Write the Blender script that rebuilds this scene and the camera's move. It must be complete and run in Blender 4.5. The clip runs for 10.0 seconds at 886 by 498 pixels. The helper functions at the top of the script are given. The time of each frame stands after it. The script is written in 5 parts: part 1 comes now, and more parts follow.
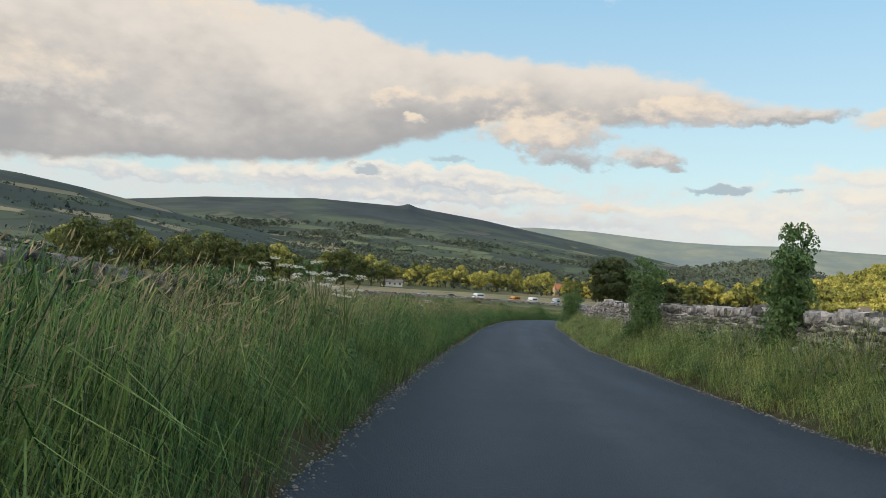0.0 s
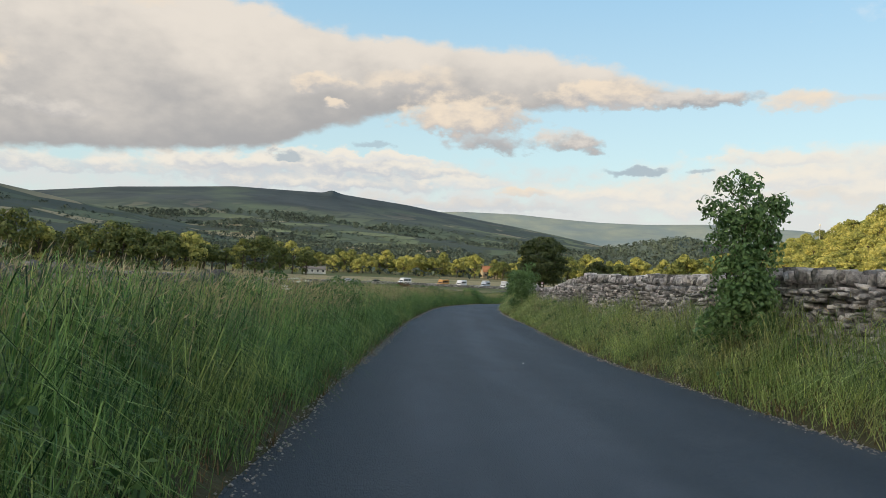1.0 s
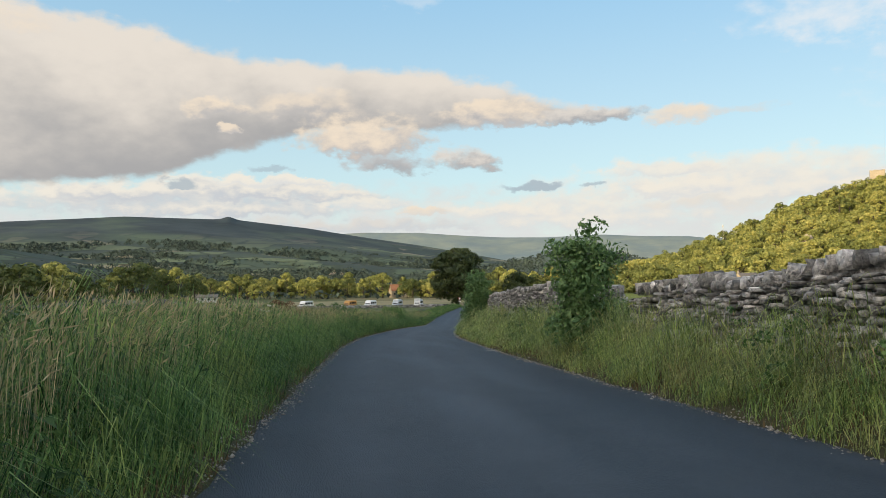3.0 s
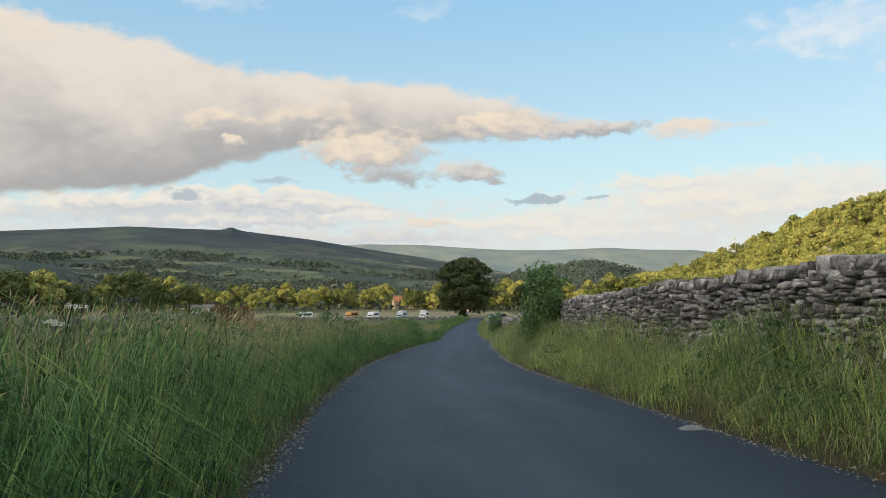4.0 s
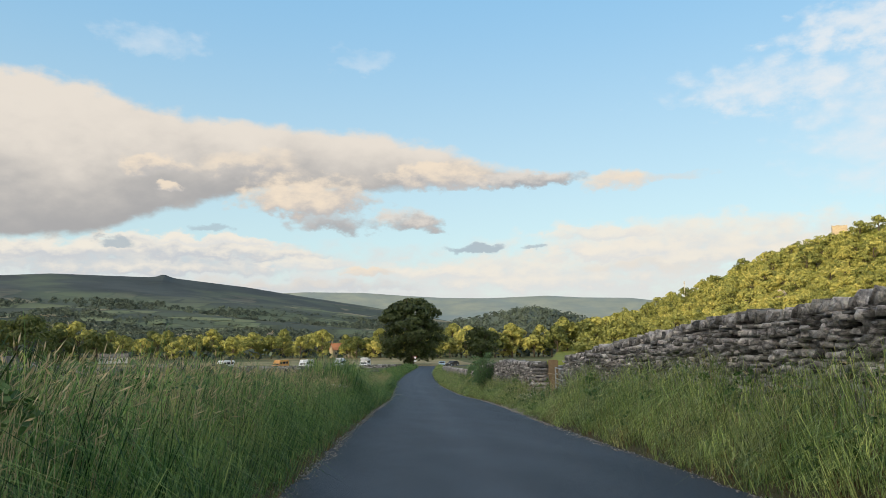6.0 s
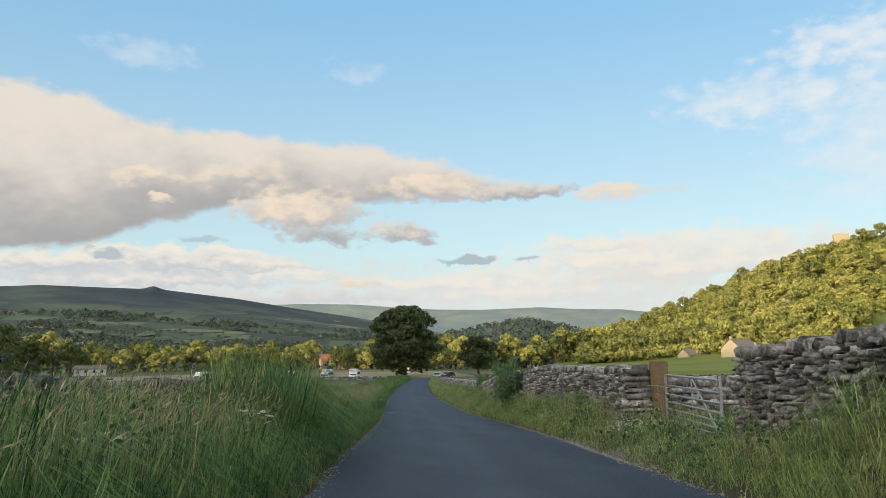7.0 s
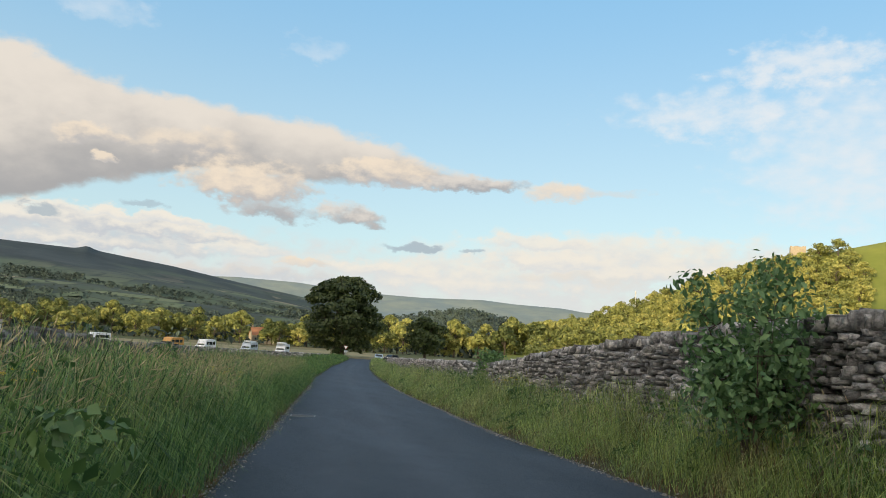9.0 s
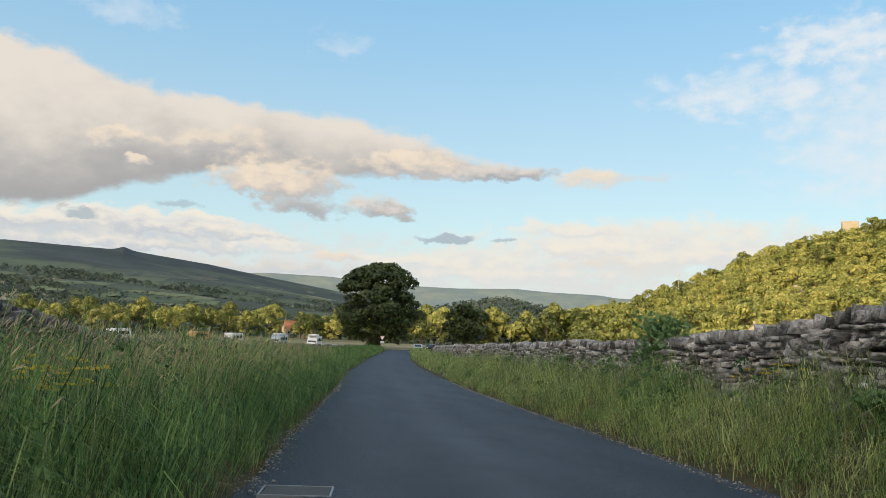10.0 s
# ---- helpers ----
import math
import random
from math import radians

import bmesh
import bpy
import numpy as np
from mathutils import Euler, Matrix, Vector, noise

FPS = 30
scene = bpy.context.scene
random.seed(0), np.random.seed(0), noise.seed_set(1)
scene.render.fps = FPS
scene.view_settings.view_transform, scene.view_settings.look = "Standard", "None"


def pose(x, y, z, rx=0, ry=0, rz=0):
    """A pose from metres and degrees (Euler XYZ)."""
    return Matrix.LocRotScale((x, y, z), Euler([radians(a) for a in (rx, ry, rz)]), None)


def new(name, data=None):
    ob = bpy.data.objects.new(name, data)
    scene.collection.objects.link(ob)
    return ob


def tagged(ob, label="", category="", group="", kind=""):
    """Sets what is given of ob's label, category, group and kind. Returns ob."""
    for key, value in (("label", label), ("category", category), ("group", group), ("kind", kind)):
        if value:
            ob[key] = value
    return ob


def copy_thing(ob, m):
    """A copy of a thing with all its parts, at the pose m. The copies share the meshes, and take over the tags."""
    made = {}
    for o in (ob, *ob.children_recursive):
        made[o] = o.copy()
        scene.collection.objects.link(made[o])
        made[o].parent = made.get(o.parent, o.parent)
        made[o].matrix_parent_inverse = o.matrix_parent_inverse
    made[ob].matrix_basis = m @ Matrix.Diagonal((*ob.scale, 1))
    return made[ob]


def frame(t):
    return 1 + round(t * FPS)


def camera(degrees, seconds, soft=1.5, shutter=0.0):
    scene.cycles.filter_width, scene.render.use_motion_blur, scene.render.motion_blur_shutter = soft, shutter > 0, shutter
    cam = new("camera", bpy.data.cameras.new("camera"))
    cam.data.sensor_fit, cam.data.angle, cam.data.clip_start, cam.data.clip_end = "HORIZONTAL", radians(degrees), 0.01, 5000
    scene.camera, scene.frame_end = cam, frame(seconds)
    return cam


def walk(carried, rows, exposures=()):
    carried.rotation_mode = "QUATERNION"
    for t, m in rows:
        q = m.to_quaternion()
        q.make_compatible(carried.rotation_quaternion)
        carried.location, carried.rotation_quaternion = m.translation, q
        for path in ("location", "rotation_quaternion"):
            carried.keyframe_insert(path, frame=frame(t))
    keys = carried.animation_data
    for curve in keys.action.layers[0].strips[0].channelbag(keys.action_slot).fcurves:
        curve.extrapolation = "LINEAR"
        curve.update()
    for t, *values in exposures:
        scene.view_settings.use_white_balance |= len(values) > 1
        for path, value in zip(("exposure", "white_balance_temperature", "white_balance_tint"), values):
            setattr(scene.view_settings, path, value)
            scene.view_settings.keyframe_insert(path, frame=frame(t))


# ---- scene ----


def view(x, y, z, yaw, pitch, roll):
    """A camera pose: yaw to the left from +y, pitch up, roll to its left."""
    return pose(x, y, z, 90 + pitch, 0, yaw) @ pose(0, 0, 0, 0, 0, roll)


EXPOSURE = 0.0
cam = camera(61.5, 10.0, soft=0.65)
PATH = [
    (0, view(0.00, 0.00, 1.30, 0.00, 1.60, 4.10)),
    (0.5, view(0.37, 6.41, 0.94, -3.52, 1.09, 4.09)),
    (1, view(0.82, 13.57, 0.59, -5.75, 0.81, 2.50)),
    (1.5, view(1.31, 20.95, 0.24, -7.58, 0.98, -0.73)),
    (2, view(1.86, 27.89, -0.15, -11.52, 1.18, -0.69)),
    (2.5, view(2.53, 34.95, -0.49, -11.82, 2.48, -1.01)),
    (2.7, view(2.86, 37.77, -0.60, -12.69, 2.38, -1.01)),
    (3.8, view(4.68, 53.25, -1.18, -13.19, 3.17, -0.17)),
    (4, view(5.01, 56.07, -1.28, -12.93, 3.43, -0.17)),
    (4.5, view(6.07, 62.97, -1.62, -12.57, 4.25, -0.08)),
    (5, view(7.18, 69.90, -1.91, -12.66, 6.06, -0.04)),
    (5.5, view(8.38, 76.80, -2.17, -15.08, 6.55, -0.52)),
    (5.7, view(9.05, 79.43, -2.29, -16.58, 6.81, -0.52)),
    (6.8, view(12.71, 93.89, -2.91, -18.18, 7.83, -0.55)),
    (7, view(13.38, 96.52, -3.02, -18.18, 8.03, -0.55)),
    (7.5, view(15.12, 102.98, -3.35, -19.51, 7.88, 1.46)),
    (8, view(16.89, 109.48, -3.69, -22.58, 7.87, 2.98)),
    (8.5, view(18.71, 116.03, -4.07, -22.80, 7.65, 3.61)),
    (9, view(20.49, 122.63, -4.46, -22.34, 7.22, 3.81)),
    (9.5, view(22.27, 129.20, -4.80, -20.68, 6.77, 3.39)),
    (10, view(23.85, 135.87, -5.13, -19.95, 6.38, 2.31)),
]
walk(cam, PATH, exposures=[(0, EXPOSURE), (10, EXPOSURE)])

# ---- light ----
SUN_AZ, SUN_EL = -122.0, 7.0


def sky_world():
    world = bpy.data.worlds.new("sky")
    scene.world = world
    world.use_nodes = True
    nt = world.node_tree
    nt.nodes.clear()
    N, L = nt.nodes, nt.links

    def put(sock, v):
        if hasattr(v, "is_output"):
            L.new(v, sock)
        else:
            sock.default_value = v

    def op(kind, a, b=0.0, c=0.0, clamp=False):
        n = N.new("ShaderNodeMath")
        n.operation, n.use_clamp = kind, clamp
        for i, v in enumerate((a, b, c)):
            put(n.inputs[i], v)
        return n.outputs[0]

    def smooth(x, lo, hi):
        n = N.new("ShaderNodeMapRange")
        n.interpolation_type = "SMOOTHSTEP"
        put(n.inputs["Value"], x)
        put(n.inputs["From Min"], lo)
        put(n.inputs["From Max"], hi)
        return n.outputs["Result"]

    def mix(f, a, b):
        n = N.new("ShaderNodeMix")
        n.data_type = "RGBA"
        put(n.inputs[0], f)
        put(n.inputs[6], a)
        put(n.inputs[7], b)
        return n.outputs[2]

    def fbm(vec, scale, detail, rough=0.55):
        n = N.new("ShaderNodeTexNoise")
        put(n.inputs["Vector"], vec)
        n.inputs["Scale"].default_value, n.inputs["Detail"].default_value, n.inputs["Roughness"].default_value = scale, detail, rough
        return n.outputs["Fac"]

    sky = N.new("ShaderNodeTexSky")
    sky.sky_type, sky.sun_disc = "NISHITA", False
    sky.sun_elevation, sky.sun_rotation = radians(SUN_EL), radians(SUN_AZ)
    sky.air_density, sky.dust_density, sky.ozone_density = 1.0, 0.6, 1.5

    coord = N.new("ShaderNodeTexCoord")
    sep = N.new("ShaderNodeSeparateXYZ")
    L.new(coord.outputs["Generated"], sep.inputs[0])
    dx, dy, dz = sep.outputs
    az = op("MULTIPLY", op("ARCTAN2", dx, dy), 57.2958)
    el = op("MULTIPLY", op("ARCSINE", dz), 57.2958)
    flat = N.new("ShaderNodeCombineXYZ")
    put(flat.inputs[0], op("MULTIPLY", az, 0.1))
    put(flat.inputs[1], op("MULTIPLY", el, 0.16))
    big = fbm(flat.outputs[0], 1.2, 3, 0.5)
    mid = fbm(flat.outputs[0], 4.5, 6, 0.58)
    fine = fbm(flat.outputs[0], 11.0, 7, 0.6)
    billow = N.new("ShaderNodeTexVoronoi")
    billow.feature = "SMOOTH_F1"
    L.new(flat.outputs[0], billow.inputs["Vector"])
    billow.inputs["Scale"].default_value, billow.inputs["Smoothness"].default_value = 7.0, 0.6
    puff = op("SUBTRACT", 0.45, billow.outputs["Distance"])
    rag_big = op("MULTIPLY", op("SUBTRACT", big, 0.5), 1.6)
    rag_mid = op("ADD", op("MULTIPLY", op("SUBTRACT", mid, 0.5), 2.2), op("MULTIPLY", puff, 0.5))
    rag_fine = op("ADD", op("MULTIPLY", op("SUBTRACT", fine, 0.5), 1.5), op("MULTIPLY", puff, 0.4))
    ragged = op("ADD", op("MULTIPLY", rag_mid, 0.9), op("MULTIPLY", rag_fine, 0.4))

    wide = N.new("ShaderNodeTexNoise")
    L.new(flat.outputs[0], wide.inputs["Vector"])
    wide.inputs["Scale"].default_value, wide.inputs["Detail"].default_value, wide.inputs["Roughness"].default_value = 5.0, 5, 0.55
    parts = N.new("ShaderNodeSeparateColor")
    L.new(wide.outputs["Color"], parts.inputs[0])
    warp_a = op("MULTIPLY", op("SUBTRACT", parts.outputs[0], 0.5), 9.0)
    warp_e = op("ADD", op("MULTIPLY", op("SUBTRACT", parts.outputs[1], 0.5), 3.2), op("MULTIPLY", op("SUBTRACT", fine, 0.5), 1.0))

    def gain(colour, k):
        n = N.new("ShaderNodeVectorMath")
        n.operation = "SCALE"
        put(n.inputs[0], colour)
        put(n.inputs["Scale"], k)
        return n.outputs[0]

    # clear evening blue, paler and greener towards the horizon
    colour = mix(0.75, gain(sky.outputs[0], SKY_GAIN), mix(smooth(el, 4.0, 30.0), (0.58, 0.76, 0.82, 1), (0.26, 0.56, 0.86, 1)))

    warm, cream, grey, dark, blue, pale = (0.88, 0.75, 0.60, 1), (0.74, 0.69, 0.63, 1), (0.53, 0.51, 0.50, 1), (0.41, 0.41, 0.42, 1), (0.40, 0.48, 0.54, 1), (0.73, 0.735, 0.725, 1)
    snow, lilac, wisp = (0.88, 0.825, 0.725, 1), (0.57, 0.60, 0.64, 1), (0.80, 0.84, 0.87, 1)
    tints = dict(s=snow, l=lilac, h=wisp, w=warm, c=cream, g=grey, d=dark, b=blue, p=pale)

    def over(m, top, bottom, shade):
        nonlocal colour
        colour = mix(m, colour, mix(shade, bottom, top))

    def cloud(a, e, w, h, tint, soft=0.5, rag=1.0, amount=1.0):
        k = min(1.0, 0.35 + h * 0.4)
        u = op("DIVIDE", op("SUBTRACT", op("ADD", az, op("MULTIPLY", warp_a, k)), a), w)
        v = op("DIVIDE", op("SUBTRACT", op("ADD", el, op("MULTIPLY", warp_e, k)), e), h)
        v = op("MINIMUM", v, op("MULTIPLY", v, 1.4))
        d = op("SUBTRACT", 1.0, op("ADD", op("MULTIPLY", u, u), op("MULTIPLY", v, v)))
        d = op("ADD", d, op("MULTIPLY", ragged, rag))
        m = op("MULTIPLY", smooth(d, -0.1, op("ADD", soft, 0.1)), amount)
        shade = smooth(op("ADD", op("ADD", v, op("MULTIPLY", u, -0.3)), op("MULTIPLY", ragged, 0.9)), -0.8, 0.7)
        over(m, tints[tint[0]], tints[tint[1]], shade)

    def table(points):
        n = N.new("ShaderNodeValToRGB")
        while len(n.color_ramp.elements) < len(points):
            n.color_ramp.elements.new(0.5)
        for stop, (a, e) in zip(n.color_ramp.elements, points):
            stop.position, stop.color = (a + 45) / 90, (e / 30, e / 30, e / 30, 1)
        put(n.inputs[0], op("DIVIDE", op("ADD", az, 45.0), 90.0))
        return op("MULTIPLY", n.outputs[0], 30.0)

    for row in LOW_CLOUDS:
        cloud(*row)
    # the long bank, between an upper and a lower edge
    top, bottom = table(BANK_TOP), table(BANK_BOTTOM)
    inside = op("MINIMUM", op("SUBTRACT", top, el), op("MULTIPLY", op("SUBTRACT", el, bottom), 1.3))
    m = smooth(op("ADD", inside, op("MULTIPLY", op("ADD", ragged, rag_big), 0.8)), -0.15, 0.75)
    height = op("DIVIDE", op("SUBTRACT", el, bottom), op("MAXIMUM", op("SUBTRACT", top, bottom), 0.5))
    shade = smooth(op("ADD", height, op("ADD", op("MULTIPLY", rag_big, 0.7), op("MULTIPLY", ragged, 0.20))), -0.08, 0.92)
    over(m, (0.80, 0.735, 0.655, 1), (0.41, 0.405, 0.405, 1), shade)
    for row in HIGH_CLOUDS:
        cloud(*row)

    # sunlit broken cloud added behind and overhead, unseen, to fill the lane with light
    away = smooth(op("ABSOLUTE", op("SUBTRACT", az, 14.0)), 50.0, 80.0)
    rest = op("MULTIPLY", smooth(big, 0.42, 0.58), op("MAXIMUM", away, smooth(el, 32.0, 45.0)))
    s = (math.sin(radians(SUN_AZ)) * math.cos(radians(SUN_EL)), math.cos(radians(SUN_AZ)) * math.cos(radians(SUN_EL)), math.sin(radians(SUN_EL)))
    facing = op("ADD", op("ADD", op("MULTIPLY", dx, s[0]), op("MULTIPLY", dy, s[1])), op("MULTIPLY", dz, s[2]))
    colour = mix(op("MULTIPLY", rest, 0.85), colour, mix(smooth(facing, 0.0, 0.95), REST, WEST_FILL))

    bg = N.new("ShaderNodeBackground")
    put(bg.inputs["Color"], colour)
    bg.inputs["Strength"].default_value = SKY_STRENGTH
    out = N.new("ShaderNodeOutputWorld")
    L.new(bg.outputs[0], out.inputs[0])


SKY_GAIN, SKY_STRENGTH = 0.30, 1.0
# Unseen cloud, made brightest sunward to lift the right bank and wall.
REST, WEST_FILL = (0.95, 0.90, 0.84, 1), (4.0, 3.4, 2.7, 1)
BANK_TOP = [(-45, 20), (-24, 20.5), (-14, 18.4), (-9, 18.3), (-2.3, 16.8), (5.3, 16.5), (12.3, 16.0), (18, 15.0), (21.6, 13.7), (28, 12.3), (29.5, 11.0), (45, 5)]
BANK_BOTTOM = [(-45, 4.8), (-31, 5.3), (-20.6, 6.4), (-8, 7.3), (-5.6, 8.5), (-0.5, 10.2), (3.6, 11.2), (11, 11.4), (21.6, 11.7), (28, 12.1), (29.5, 13), (45, 18)]
# azimuth, elevation, half width, half height, lit and shaded tint, edge softness, raggedness, amount
LOW_CLOUDS = [
    (10, 3.2, 70, 4.6, "pp", 1.0, 0.6, 0.92),
    (37, 7.0, 17, 2.3, "sp", 0.9, 0.5, 0.95),
    (24, 5.2, 17, 1.6, "sp", 1.0, 0.5, 0.9),
    (30, 7.9, 6, 0.7, "sp", 0.7, 0.6, 0.8),
    (-6, 6.0, 17, 1.7, "sl", 0.9, 0.5, 0.9),
    (6, 4.2, 12, 0.7, "cl", 1.0, 0.6, 0.7),
    (36, 5.4, 10, 0.8, "cp", 0.9, 0.7, 0.5),
    (-1.5, 6.9, 9.5, 1.2, "sl", 0.6, 0.5, 0.95),
    (0.0, 7.5, 6.5, 0.5, "sp", 0.7, 0.9, 0.9),
    (-24, 5.4, 9.0, 0.9, "sl", 0.8, 0.9, 0.75),
    (-11, 6.3, 7.0, 0.9, "sl", 0.7, 0.8, 0.9),
    (4.5, 6.6, 5.0, 0.7, "sl", 0.8, 0.9, 0.8),
    (-3, 5.4, 9.0, 0.55, "sl", 0.9, 0.9, 0.7),
    (17.5, 5.2, 6.5, 0.8, "sp", 0.9, 0.9, 0.75),
    (31, 6.6, 7.5, 0.9, "sp", 0.7, 0.8, 0.9),
    (40, 6.0, 7.0, 1.0, "sp", 0.8, 0.8, 0.85),
    (27, 4.4, 9.0, 0.8, "sp", 0.9, 0.8, 0.7),
    (7.0, 5.95, 4.0, 0.6, "sp", 0.7, 0.8, 0.8),
    (11.8, 5.3, 2.4, 0.6, "wc", 0.6, 0.7, 0.85),
    (-6.5, 7.1, 1.8, 0.5, "bb", 0.7, 0.8, 0.8),
    (0.3, 8.4, 1.5, 0.35, "bb", 0.8, 0.8, 0.6),
    (20.2, 7.05, 2.4, 0.42, "bb", 0.7, 0.8, 0.85),
    (24.4, 7.1, 1.4, 0.3, "bb", 0.7, 0.8, 0.7),
]
HIGH_CLOUDS = [
    (-30.5, 11.3, 6.0, 3.0, "wc", 1.4, 0.9, 0.8),
    (-22.7, 9.2, 4.2, 0.9, "cg", 1.0, 0.8, 0.7),
    (-19, 17.2, 6.0, 1.6, "wc", 1.2, 0.9, 0.7),
    (-4.0, 12.7, 2.8, 1.2, "wg", 0.75, 0.4, 0.95),
    (-3.0, 11.2, 1.1, 0.5, "wg", 0.5, 0.5, 0.9),
    (2.9, 13.0, 5.2, 1.5, "wg", 1.2, 0.4, 0.9),
    (9.2, 8.8, 3.6, 1.1, "gd", 0.9, 0.35, 0.95),
    (7.2, 10.7, 5.8, 2.1, "wg", 0.65, 0.38, 1.0),
    (14.9, 9.3, 3.2, 1.15, "cd", 0.9, 0.4, 1.0),
    (17.6, 12.7, 5.2, 1.4, "wg", 0.65, 0.4, 0.95),
    (24.2, 12.3, 4.8, 0.9, "cd", 0.65, 0.36, 0.95),
    (30.9, 11.9, 3.6, 1.05, "wc", 1.0, 0.4, 0.95),
]
HIGH_CLOUDS += [
    (35.0, 11.9, 3.4, 0.4, "cc", 1.0, 0.9, 0.5),
    (42.5, 17.6, 9.0, 2.6, "hh", 1.5, 1.3, 0.8),
    (49.0, 20.5, 7.0, 2.2, "hh", 1.2, 1.3, 0.8),
    (51.0, 14.0, 9.0, 8.0, "hh", 1.5, 0.9, 0.85),
    (-4.7, 21.3, 4.0, 1.6, "hh", 1.6, 0.8, 0.5),
    (11.4, 21.2, 2.4, 1.2, "hh", 1.6, 0.8, 0.4),
]
sky_world()

sun = new("sun", bpy.data.lights.new("sun", "SUN"))
sun.data.energy, sun.data.angle, sun.data.color = 5.0, radians(0.5), (1.0, 0.80, 0.50)
to_sun = Vector((math.sin(radians(SUN_AZ)) * math.cos(radians(SUN_EL)), math.cos(radians(SUN_AZ)) * math.cos(radians(SUN_EL)), math.sin(radians(SUN_EL))))
sun.matrix_world = to_sun.to_track_quat("Z", "Y").to_matrix().to_4x4()

# ---- materials ----


def material(name, dark, light, rough=0.9, scale=4.0, detail=5.0, bump=0.0, bump_scale=None, spot=None, spot_scale=0.6, spread=0.25, randomness=0.0, island=0.0, translucent=0.0, metal=0.0, specular=0.3, coords="Object", stretch=None):
    m = bpy.data.materials.new(name)
    m.use_nodes = True
    nt = m.node_tree
    N, L = nt.nodes, nt.links
    bsdf = N["Principled BSDF"]
    bsdf.inputs["Roughness"].default_value = rough
    bsdf.inputs["Metallic"].default_value = metal
    bsdf.inputs["Specular IOR Level"].default_value = specular
    co = N.new("ShaderNodeTexCoord").outputs[coords]
    if stretch:
        mp = N.new("ShaderNodeMapping")
        mp.inputs["Scale"].default_value = stretch
        L.new(co, mp.inputs["Vector"])
        co = mp.outputs[0]
    n = N.new("ShaderNodeTexNoise")
    n.inputs["Scale"].default_value, n.inputs["Detail"].default_value, n.inputs["Roughness"].default_value = scale, detail, 0.62
    L.new(co, n.inputs["Vector"])
    ramp = N.new("ShaderNodeValToRGB")
    ramp.color_ramp.elements[0].position, ramp.color_ramp.elements[1].position = 0.5 - spread, 0.5 + spread
    ramp.color_ramp.elements[0].color, ramp.color_ramp.elements[1].color = (*dark, 1), (*light, 1)
    L.new(n.outputs["Fac"], ramp.inputs[0])
    colour = ramp.outputs[0]
    if spot:
        s = N.new("ShaderNodeTexNoise")
        s.inputs["Scale"].default_value, s.inputs["Detail"].default_value = spot_scale, 6
        L.new(co, s.inputs["Vector"])
        r = N.new("ShaderNodeMapRange")
        r.inputs["From Min"].default_value, r.inputs["From Max"].default_value = 0.48, 0.68
        L.new(s.outputs["Fac"], r.inputs["Value"])
        mx = N.new("ShaderNodeMix")
        mx.data_type = "RGBA"
        L.new(r.outputs[0], mx.inputs[0])
        L.new(colour, mx.inputs[6])
        mx.inputs[7].default_value = (*spot, 1)
        colour = mx.outputs[2]
    for amount, node, out in ((randomness, "ShaderNodeObjectInfo", "Random"), (island, "ShaderNodeNewGeometry", "Random Per Island")):
        if amount:
            o = N.new(node)
            r = N.new("ShaderNodeMapRange")
            r.inputs["To Min"].default_value, r.inputs["To Max"].default_value = 1 - amount, 1 + amount
            L.new(o.outputs[out], r.inputs["Value"])
            h = N.new("ShaderNodeHueSaturation")
            h.inputs["Saturation"].default_value = 1.0
            L.new(r.outputs[0], h.inputs["Value"])
            r2 = N.new("ShaderNodeMapRange")
            r2.inputs["To Min"].default_value, r2.inputs["To Max"].default_value = 0.5 + 0.05 * amount, 0.5 - 0.05 * amount
            L.new(o.outputs[out], r2.inputs["Value"])
            L.new(r2.outputs[0], h.inputs["Hue"])
            L.new(colour, h.inputs["Color"])
            colour = h.outputs[0]
    L.new(colour, bsdf.inputs["Base Color"])
    if bump:
        b = N.new("ShaderNodeTexNoise")
        b.inputs["Scale"].default_value, b.inputs["Detail"].default_value = bump_scale or scale * 3, 6
        L.new(co, b.inputs["Vector"])
        bn = N.new("ShaderNodeBump")
        bn.inputs["Strength"].default_value, bn.inputs["Distance"].default_value = bump, 0.05
        L.new(b.outputs["Fac"], bn.inputs["Height"])
        L.new(bn.outputs[0], bsdf.inputs["Normal"])
    if translucent:
        t = N.new("ShaderNodeBsdfTranslucent")
        L.new(colour, t.inputs["Color"])
        mix = N.new("ShaderNodeMixShader")
        mix.inputs[0].default_value = translucent
        L.new(bsdf.outputs[0], mix.inputs[1])
        L.new(t.outputs[0], mix.inputs[2])
        L.new(mix.outputs[0], N["Material Output"].inputs["Surface"])
    return m


ASPHALT = material("asphalt", (0.010, 0.0185, 0.031), (0.029, 0.044, 0.067), 0.66, 60.0, 6, 0.8, 130, spot=(0.037, 0.053, 0.078), spot_scale=1.0, stretch=(0.9, 0.12, 1))


